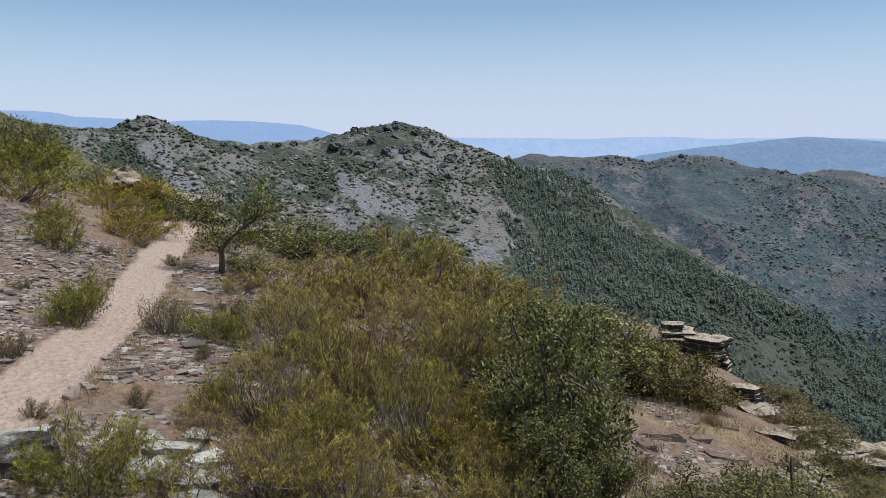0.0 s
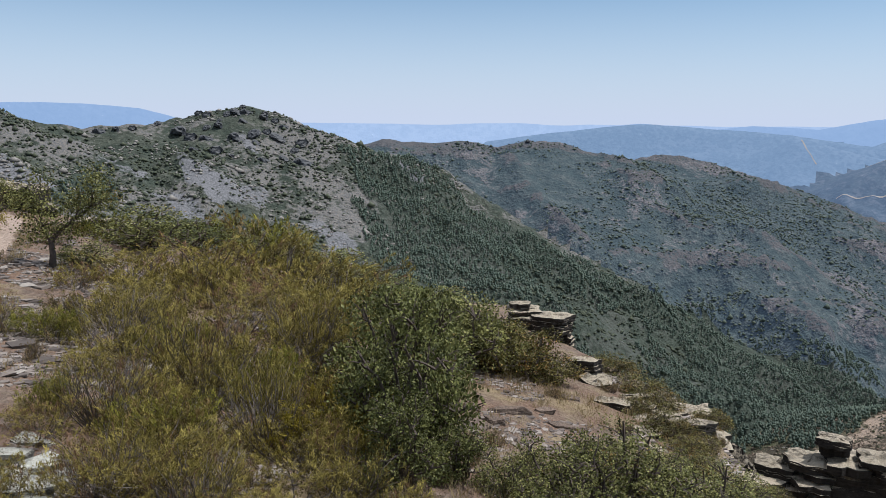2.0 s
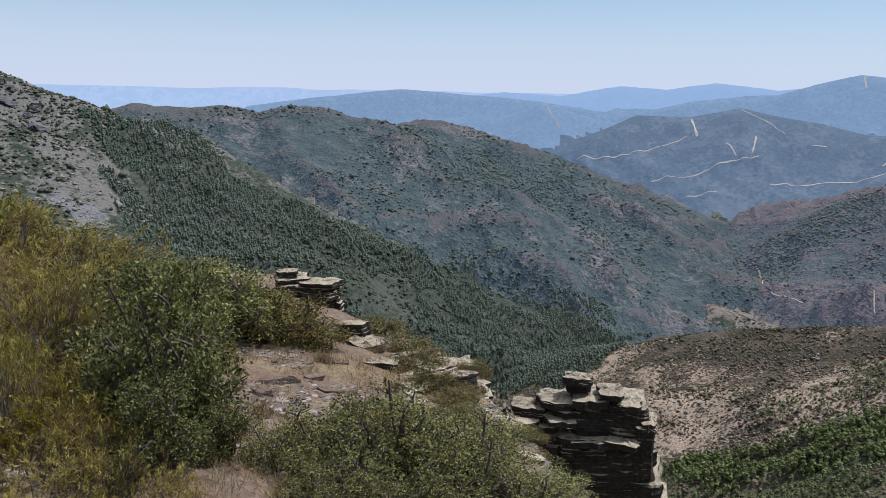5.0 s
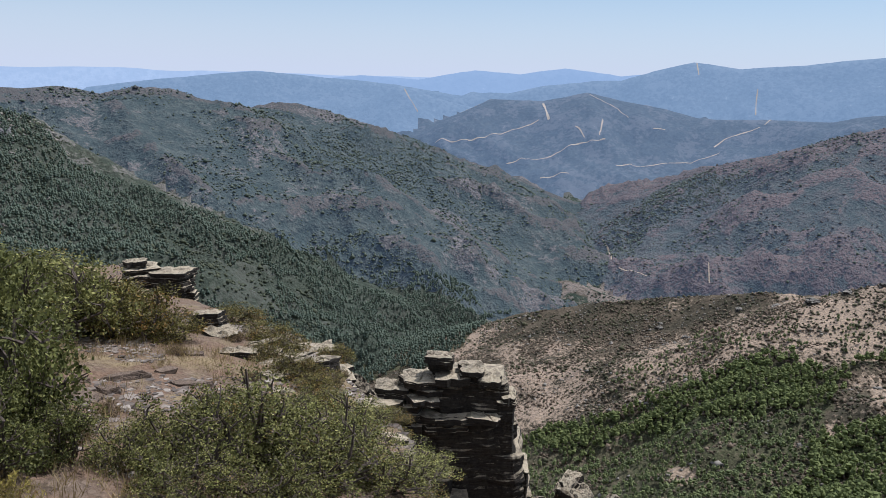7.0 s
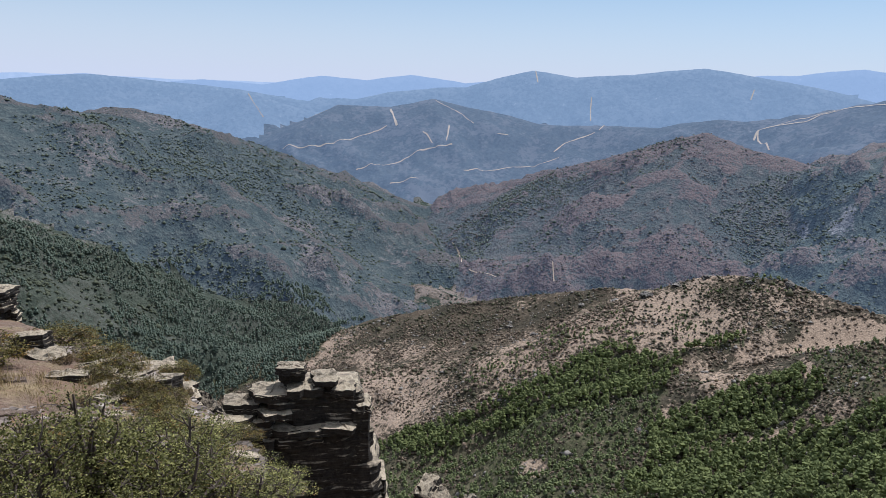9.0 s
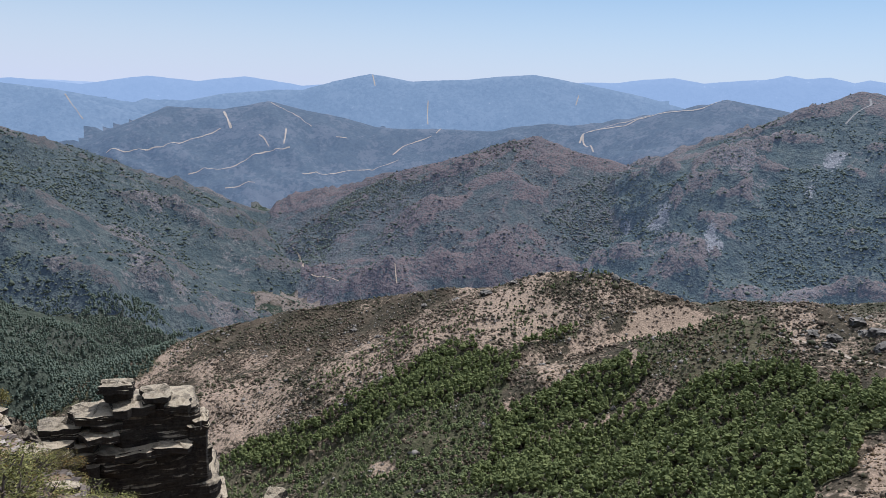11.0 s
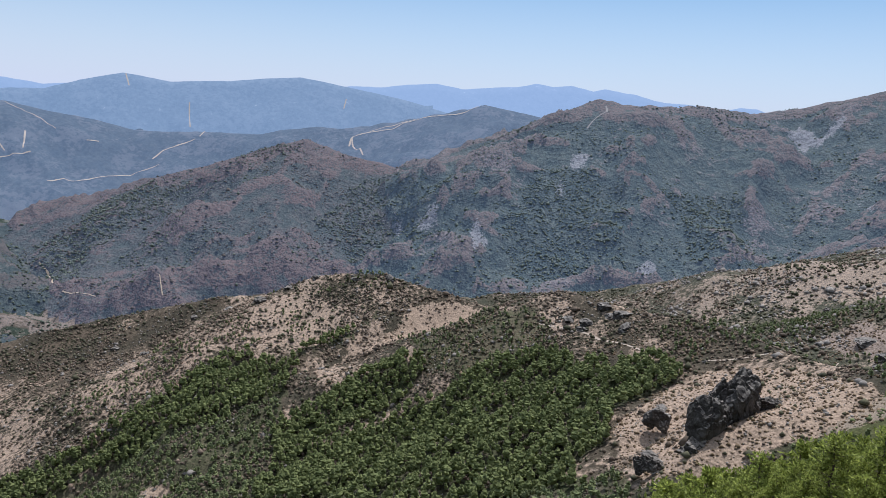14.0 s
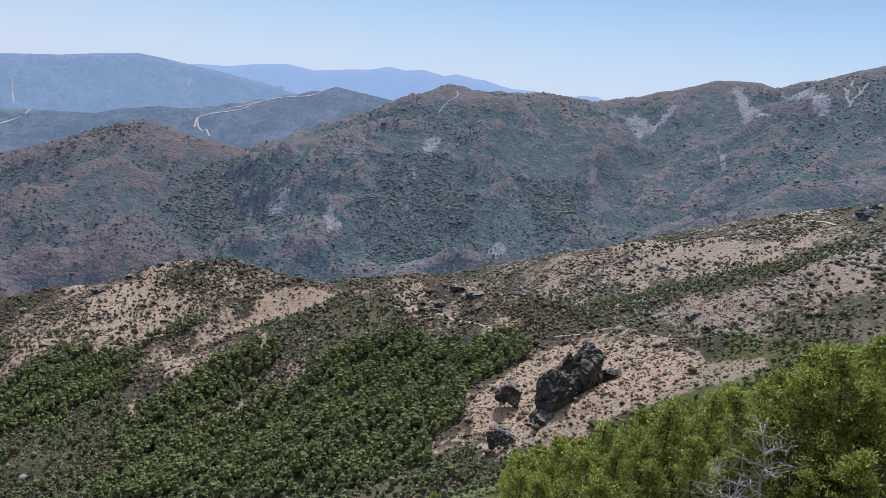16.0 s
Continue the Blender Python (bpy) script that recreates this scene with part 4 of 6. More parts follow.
# dirt roads and firebreaks, draped on the land
def ribbon(course, width, lift):
    p = np.array(course, float)
    seg = np.concatenate([[0], np.cumsum(np.hypot(*np.diff(p, axis=0).T))])
    n = max(6, int(seg[-1] / 9))
    s = np.linspace(0, seg[-1], n)
    c = np.stack([np.interp(s, seg, p[:, 0]), np.interp(s, seg, p[:, 1])], 1)
    for _ in range(2):
        c[1:-1] = (c[:-2] + 2 * c[1:-1] + c[2:]) / 4
    t = np.gradient(c, axis=0)
    t /= np.linalg.norm(t, axis=1, keepdims=True) + 1e-9
    side = np.stack([-t[:, 1], t[:, 0]], 1) * width * (0.5 + 0.12 * np.sin(s / 23.0))[:, None]
    rows = [c + side * k for k in (-1, -0.33, 0.33, 1)]
    v = np.concatenate([np.column_stack([r, sheet_height(r[:, 0], r[:, 1]) + lift]) for r in rows])
    f = [(a * n + i, a * n + i + 1, (a + 1) * n + i + 1, (a + 1) * n + i) for a in range(3) for i in range(n - 1)]
    return v, np.array(f)


ROAD_MAT = plain_material("pale_dirt_road", (0.46, 0.38, 0.29), (0.36, 0.29, 0.22), 0.05)
# slight emission added so far roads keep up with the haze-glowing hills
ROAD_FAR = plain_material("glowing_distant_road", (0.40, 0.35, 0.29), (0.33, 0.29, 0.25), 0.05)
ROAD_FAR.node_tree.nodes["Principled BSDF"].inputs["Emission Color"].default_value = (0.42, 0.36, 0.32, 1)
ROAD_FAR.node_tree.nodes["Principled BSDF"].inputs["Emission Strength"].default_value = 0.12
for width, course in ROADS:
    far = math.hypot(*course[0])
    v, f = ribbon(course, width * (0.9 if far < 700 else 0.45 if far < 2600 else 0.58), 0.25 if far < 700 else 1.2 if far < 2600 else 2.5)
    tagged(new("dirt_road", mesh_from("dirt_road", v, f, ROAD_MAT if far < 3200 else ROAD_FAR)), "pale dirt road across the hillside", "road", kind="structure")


# scree runs: stones that slid down the fall line in the steepest gullies
SCREE_STONE = plain_material("grey_scree", (0.27, 0.262, 0.255), (0.19, 0.182, 0.175), 0.12)


def scree_runs(name, n, box, length, width, label):
    k = NAMES.index(name)
    tops = scatter(n * 60, box, lambda x, y, o: (o == k) & (fbm(x, y, 240, 3, 203) > 0.05))
    tops = tops[np.argsort(-tops[:, 2] + rng.uniform(0, 140, len(tops)))][:n]
    pieces = []
    for x, y, _ in tops:
        course = [(x, y)]
        for _ in range(int(length * rng.uniform(0.4, 1.3) / 12)):
            d = 10.0
            hx = heights([x + d, x - d, x, x], [y, y, y + d, y - d])
            gx, gy = float(hx[0] - hx[1]), float(hx[2] - hx[3])
            g = math.hypot(gx, gy) + 1e-6
            x, y = x - 12 * gx / g + rng.normal(0, 1.5), y - 12 * gy / g + rng.normal(0, 1.5)
            course.append((x, y))
        if len(course) > 3:
            v, f = ribbon(course, width * rng.uniform(0.5, 1.3), 0.8)
            pieces.append((v, np.concatenate([f[:, [0, 1, 2]], f[:, [0, 2, 3]]])))
    stuff("scree", pieces, SCREE_STONE, label, "scree")


scree_runs("scree_mountain", 18, (76, 122, 1700, 2900), 130, 7.0, "thin grey scree runs in mountain gullies")

# dry tussocks over the bare soil of the spurs
TUSSOCK = leaf_material("dry_tussocks_far", (0.165, 0.118, 0.066), (0.30, 0.222, 0.140), rough=0.9, thin=0.2)
tp = scatter(60000, (70, 116, 240, 560), lambda x, y, o: ON_SPUR(o) & (plan_mask(x, y, WOODS[:3], 10) < 0.5) & (plan_mask(x, y, SCREES, 14) + 0.5 * (fbm(x, y, 20, 3, 77) > 0.1) > 0.3))[:9000]
ts = 0.55 * rng.lognormal(0, 0.4, len(tp))
stuff("dry_tussocks", [blobs(tp, np.stack([ts, ts, ts * 0.8], 1), OCT_V, OCT_F, 0.35)], TUSSOCK, "dry tan tussocks on bare soil", "grass")
sp = scatter(30000, (80, 108, 240, 480), lambda x, y, o: plan_mask(x, y, SCREES, 14) > 0.5)[:1600]
ss = 0.26 * rng.lognormal(0, 0.6, len(sp))
stuff("pale_stones", [blobs(sp, np.stack([ss * 1.2, ss, ss * 0.8], 1), OCT_V, OCT_F, 0.35)], PALE_STONE, "broken stones round a great split rock", "stones")

# ---- plants near the viewer ----
def blades(base, direction, length, width, twist=None):
    """Narrow pointed leaves: a four-cornered lozenge each, from base along direction."""
    n = len(base)
    d = direction / (np.linalg.norm(direction, axis=1, keepdims=True) + 1e-9)
    ref = rng.normal(0, 1, (n, 3)) if twist is None else twist
    s = np.cross(d, ref)
    s /= np.linalg.norm(s, axis=1, keepdims=True) + 1e-9
    length, width = np.broadcast_to(length, n)[:, None], np.broadcast_to(width, n)[:, None]
    mid = base + d * length * 0.5
    v = np.stack([base, mid + s * width / 2, base + d * length, mid - s * width / 2], 1).reshape(-1, 3)
    return v, np.arange(4 * n).reshape(n, 4)


def tubes(paths, radii, sides=4):
    """Tapered twigs along poly-lines; radii at both ends."""
    vs, fs, o = [], [], 0
    ring = np.arange(sides) * 2 * np.pi / sides
    for path, (r0, r1) in zip(paths, radii):
        p = np.asarray(path, float)
        n = len(p)
        t = np.gradient(p, axis=0)
        t /= np.linalg.norm(t, axis=1, keepdims=True) + 1e-9
        a = np.cross(t, (0.31, 0.92, 0.22))
        a /= np.linalg.norm(a, axis=1, keepdims=True) + 1e-9
        b = np.cross(t, a)
        r = np.linspace(r0, r1, n)[:, None, None]
        v = p[:, None] + r * (np.cos(ring)[None, :, None] * a[:, None] + np.sin(ring)[None, :, None] * b[:, None])
        vs.append(v.reshape(-1, 3))
        i, j = np.meshgrid(np.arange(n - 1), np.arange(sides), indexing="ij")
        k = (j + 1) % sides
        fs.append((np.stack([i * sides + j, i * sides + k, (i + 1) * sides + k, (i + 1) * sides + j], -1) + o).reshape(-1, 4))
        o += n * sides
    return np.concatenate(vs), np.concatenate(fs)


def bent(start, end, n, wobble):
    t = np.linspace(0, 1, n)[:, None]
    p = np.asarray(start) * (1 - t) + np.asarray(end) * t
    p[1:] += rng.normal(0, wobble, (n - 1, 3)) * t[1:]
    return p


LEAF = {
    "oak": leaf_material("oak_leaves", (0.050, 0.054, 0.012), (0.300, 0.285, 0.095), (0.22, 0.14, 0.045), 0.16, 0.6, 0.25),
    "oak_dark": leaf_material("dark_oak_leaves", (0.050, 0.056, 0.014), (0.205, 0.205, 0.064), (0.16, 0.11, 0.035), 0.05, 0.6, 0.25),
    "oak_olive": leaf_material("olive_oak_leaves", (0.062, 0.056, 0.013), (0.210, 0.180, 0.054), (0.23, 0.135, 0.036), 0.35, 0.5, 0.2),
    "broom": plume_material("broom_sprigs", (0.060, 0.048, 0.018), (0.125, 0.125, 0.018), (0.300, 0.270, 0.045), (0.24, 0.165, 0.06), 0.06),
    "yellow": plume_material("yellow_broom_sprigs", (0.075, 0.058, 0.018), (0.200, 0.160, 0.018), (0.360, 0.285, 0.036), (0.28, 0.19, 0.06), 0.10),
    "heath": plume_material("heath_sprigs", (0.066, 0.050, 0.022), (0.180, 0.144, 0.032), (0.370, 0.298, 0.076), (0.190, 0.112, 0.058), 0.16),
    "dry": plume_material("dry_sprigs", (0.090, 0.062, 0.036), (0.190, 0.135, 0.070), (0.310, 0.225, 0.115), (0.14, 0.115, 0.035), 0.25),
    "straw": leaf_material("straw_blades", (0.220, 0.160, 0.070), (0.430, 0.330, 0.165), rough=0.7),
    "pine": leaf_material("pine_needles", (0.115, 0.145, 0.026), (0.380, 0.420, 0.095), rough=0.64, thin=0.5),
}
TWIG = plain_material("grey_twig_bark", (0.165, 0.138, 0.116), (0.075, 0.060, 0.048), 30.0)
BARK = plain_material("dark_bark", (0.13, 0.10, 0.08), (0.05, 0.04, 0.032), 12.0)
DEADWOOD = plain_material("bleached_dead_wood", (0.48, 0.45, 0.42), (0.26, 0.23, 0.21), 9.0)


def oak_shrub(leaves, wide, tall, material, leaf=1.0, open_form=False, twigs=3):
    """Rounded, many-stemmed evergreen oak shrub."""
    root = new("oak_shrub")
    n_lobes = 28 if open_form else 24
    a = rng.uniform(0, 6.283, n_lobes)
    rad = wide * 0.33 * np.sqrt(rng.uniform(0.02, 1, n_lobes))
    c = np.stack([rad * np.cos(a), rad * np.sin(a), tall * rng.uniform(0.22, 0.80, n_lobes)], 1)
    c[:, 2] *= 1 - 0.35 * (rad / (wide * 0.33)) ** 2
    size = wide * rng.uniform(0.10, 0.17, n_lobes) * (0.85 if open_form else 1.0)
    if open_form:
        c[:, :2] *= 1.22
        c[:, 2] *= rng.uniform(0.75, 1.3, n_lobes)
    paths, radii = [], []
    for k in range(n_lobes):
        foot = rng.normal(0, 0.05 * wide, 3) * (1, 1, 0)
        foot[2] = -0.08
        paths.append(bent(foot, c[k], 6, 0.04 * wide))
        radii.append((0.022 * wide, 0.006 * wide))
        for _ in range(twigs):
            d = rng.normal(0, 1, 3)
            d[2] = abs(d[2]) * 0.8
            paths.append(bent(c[k] - (0, 0, 0.3 * size[k]), c[k] + d / np.linalg.norm(d) * size[k] * 1.05, 4, 0.02 * wide))
            radii.append((0.008 * wide, 0.002 * wide))
    part("branchwork", mesh_from("branchwork", *tubes(paths, radii), BARK), root, "dark twisted stems")
    pick = rng.integers(0, n_lobes, leaves)
    d = rng.normal(0, 1, (leaves, 3))
    d /= np.linalg.norm(d, axis=1, keepdims=True)
    # sprays: leaves gather in tufts that stand out unevenly
    tuft = np.round(d * 3.2 + rng.normal(0, 0.05, d.shape))
    reach = 0.70 + 0.55 * ((np.sin(tuft @ (12.9, 78.2, 37.7) + pick * 5.1) * 43758.5) % 1.0)
    d[:, 2] *= 0.95
    pos = c[pick] + d * (size[pick] * reach * rng.uniform(0.62, 1.0, leaves) ** 0.6)[:, None]
    pos[:, 2] = np.maximum(pos[:, 2], 0.03)
    v, f = blades(pos, d * 0.6 + rng.normal(0, 0.7, d.shape) + (0, 0, 0.15), leaf * rng.uniform(0.025, 0.044, leaves), leaf * rng.uniform(0.016, 0.027, leaves))
    part("foliage", mesh_from("foliage", v, f, material), root)
    return root


def needles(base, direction, length, width):
    """Fine pointed leaves, three corners each."""
    n = len(base)
    d = direction / (np.linalg.norm(direction, axis=1, keepdims=True) + 1e-9)
    side = np.cross(d, rng.normal(0, 1, (n, 3)))
    side /= np.linalg.norm(side, axis=1, keepdims=True) + 1e-9
    side = side * (width / 2)[:, None]
    return np.stack([base + side, base - side, base + d * length[:, None]], 1).reshape(-1, 3), np.arange(3 * n).reshape(n, 3)


def heath_shrub(name, sprigs, wide, tall, material, per=22, plume=0.20, stems_shown=28, leaf=1.0):
    """Bushy feathery shrub: twigs fan out from the foot, and short plumes of fine leaves fill an uneven dome."""
    root = new(name)
    lobes = 12
    la = rng.uniform(0, 6.283, lobes)
    lr = wide * 0.34 * np.sqrt(rng.uniform(0.03, 1, lobes))
    lc = np.stack([lr * np.cos(la), lr * np.sin(la), tall * rng.uniform(0.28, 0.62, lobes) * (1 - 0.4 * lr / wide)], 1)
    ls = np.stack([wide * rng.uniform(0.10, 0.17, lobes)] * 2 + [tall * rng.uniform(0.22, 0.36, lobes)], 1)
    k = rng.integers(0, lobes, sprigs)
    d = rng.normal(0, 1, (sprigs, 3))
    d[:, 2] = d[:, 2] * 0.8 + 0.35
    d /= np.linalg.norm(d, axis=1, keepdims=True)
    tip = lc[k] + d * ls[k] * np.where(rng.uniform(0, 1, sprigs) < 0.15, rng.uniform(0.2, 0.6, sprigs), rng.uniform(0.8, 1.1, sprigs))[:, None]
    tip[:, 2] = np.maximum(tip[:, 2], 0.06)
    up = tip * (0.8 / wide, 0.8 / wide, 0) + (0, 0, 0.75) + rng.normal(0, 0.25, tip.shape)
    up /= np.linalg.norm(up, axis=1, keepdims=True)
    size = plume * rng.uniform(0.6, 1.25, sprigs)
    base = tip - up * size[:, None]
    stems = rng.choice(sprigs, min(sprigs, stems_shown), replace=False)
    paths = [bent(base[j] * (0.15, 0.15, 0) - (0, 0, 0.06), base[j] + up[j] * size[j] * 0.7, 5, 0.03 * wide) for j in stems]
    part("branchwork", mesh_from("branchwork", *tubes(paths, [(0.008, 0.002)] * len(paths), 3), TWIG), root, "thin bare grey twigs")
    j = np.repeat(np.arange(sprigs), per)
    t = rng.uniform(0, 1, len(j)) ** 0.75
    pos = base[j] + up[j] * (size[j] * t)[:, None] + rng.normal(0, 1, (len(j), 3)) * (0.024 * (1.1 - t * 0.9))[:, None]
    v, f = needles(pos, up[j] * 1.15 + rng.normal(0, 0.33, pos.shape), rng.uniform(0.022, 0.045, len(j)) * leaf, rng.uniform(0.0045, 0.0075, len(j)) * leaf)
    tone = np.repeat(rng.uniform(0, 1, sprigs)[j], 3)
    part("foliage", mesh_from("foliage", v, f, material, attrs={"tone": tone, "young": np.repeat(t, 3)}), root)
    return root


protos = {
    "oak": [tagged(oak_shrub(4600, 1.4, 1.1, LEAF["oak"], 1.1), "evergreen oak shrub with small glossy green leaves", "shrub", "hillside shrubs") for _ in range(2)],
    "oak_dark": [tagged(oak_shrub(7000, 1.5, 1.5, LEAF["oak_dark"], 1.08), "tall dark green evergreen oak shrub", "shrub", "hillside shrubs") for _ in range(2)],
    "oak_olive": [tagged(oak_shrub(5600, 1.3, 0.95, LEAF["oak_olive"]), "olive-brown oak shrub with drying leaves", "shrub", "hillside shrubs")],
    "oak_open": [tagged(oak_shrub(6400, 1.4, 1.1, LEAF["oak"], 0.85, True), "loose evergreen oak shrub with small grey-green leaves", "shrub", "hillside shrubs") for _ in range(2)],
    "oak_big": [tagged(oak_shrub(8500, 4.0, 1.8, LEAF["oak"], 1.7), "wide evergreen oak thicket on the slope above", "shrub", "hillside shrubs")],
    "broom": [tagged(heath_shrub("broom_shrub", 250, 1.0, 0.8, LEAF["broom"], 44, 0.28), "feathery yellow-green broom on dry stony ground", "shrub", "hillside shrubs") for _ in range(2)],
    "yellow": [tagged(heath_shrub("broom_shrub", 160, 1.0, 0.6, LEAF["yellow"], 40, 0.20), "yellow-tinged low broom beside the footpath", "shrub", "hillside shrubs")],
    "heath": [tagged(heath_shrub("heath_shrub", 190, 1.2, 0.9, LEAF["heath"], 44, 0.27), "olive and rust heath with bare grey twigs", "shrub", "hillside shrubs") for _ in range(3)],
    "twiggy": [tagged(heath_shrub("heath_shrub", 190, 1.2, 0.8, LEAF["heath"], 20, 0.18, 110), "half-bare heath with a tangle of grey twigs", "shrub", "hillside shrubs")],
    "dry": [tagged(heath_shrub("dry_shrub", 90, 0.7, 0.45, LEAF["dry"], 30, 0.14, 60), "low dried brown shrub on stony soil", "shrub", "hillside shrubs")],
}
# plants further off carry fewer, larger sprigs
protos["oak_far"] = [tagged(oak_shrub(4000, 1.4, 1.1, LEAF["oak"], 1.1, twigs=1), "evergreen oak shrub with small glossy green leaves", "shrub", "hillside shrubs")]
protos["oak_dark_far"] = [tagged(oak_shrub(4400, 1.5, 1.5, LEAF["oak_dark"], 1.15, twigs=1), "tall dark green evergreen oak shrub", "shrub", "hillside shrubs")]
protos["oak_olive_far"] = [tagged(oak_shrub(3800, 1.3, 0.95, LEAF["oak_olive"], 1.1, twigs=1), "olive-brown oak shrub with drying leaves", "shrub", "hillside shrubs")]
protos["broom_far"] = [tagged(heath_shrub("broom_shrub", 120, 1.0, 0.8, LEAF["broom"], 32, 0.28, 24, 1.5), "feathery yellow-green broom on dry stony ground", "shrub", "hillside shrubs")]
protos["heath_far"] = [tagged(heath_shrub("heath_shrub", 130, 1.2, 0.9, LEAF["heath"], 30, 0.26, 24, 1.5), "olive and rust heath with bare grey twigs", "shrub", "hillside shrubs") for _ in range(2)]
protos["thicket"] = [tagged(oak_shrub(800, 2.0, 1.3, LEAF["pine"], 2.9, twigs=0), "low bright green bush on the falling slope", "shrub", "hillside shrubs")]
NOMINAL = {"thicket": (2.0, 1.3), "oak": (1.4, 1.1), "oak_dark": (1.5, 1.5), "oak_olive": (1.3, 0.95), "oak_open": (1.25, 0.9), "oak_big": (4.0, 1.8), "broom": (1.0, 0.8), "yellow": (1.0, 0.6), "heath": (1.2, 0.9), "twiggy": (1.2, 0.8), "dry": (0.7, 0.45)}
used = set()


def grow(kind, x, y, wide, tall):
    """Plant one shrub of a kind, as wide and tall as given in metres."""
    kinds = protos.get(kind + "_far", protos[kind]) if math.hypot(x, y) > 11.6 else protos[kind]
    proto = kinds[rng.integers(0, len(kinds))]
    w0, t0 = NOMINAL[kind]
    m = pose(x, y, height(x, y) - 0.03, 0, 0, rng.uniform(0, 360)) @ Matrix.Diagonal((wide / w0, wide / w0, tall / t0, 1))
    if proto.name in used:
        return copy_thing(proto, m)
    used.add(proto.name)
    proto.matrix_basis = m
    return proto

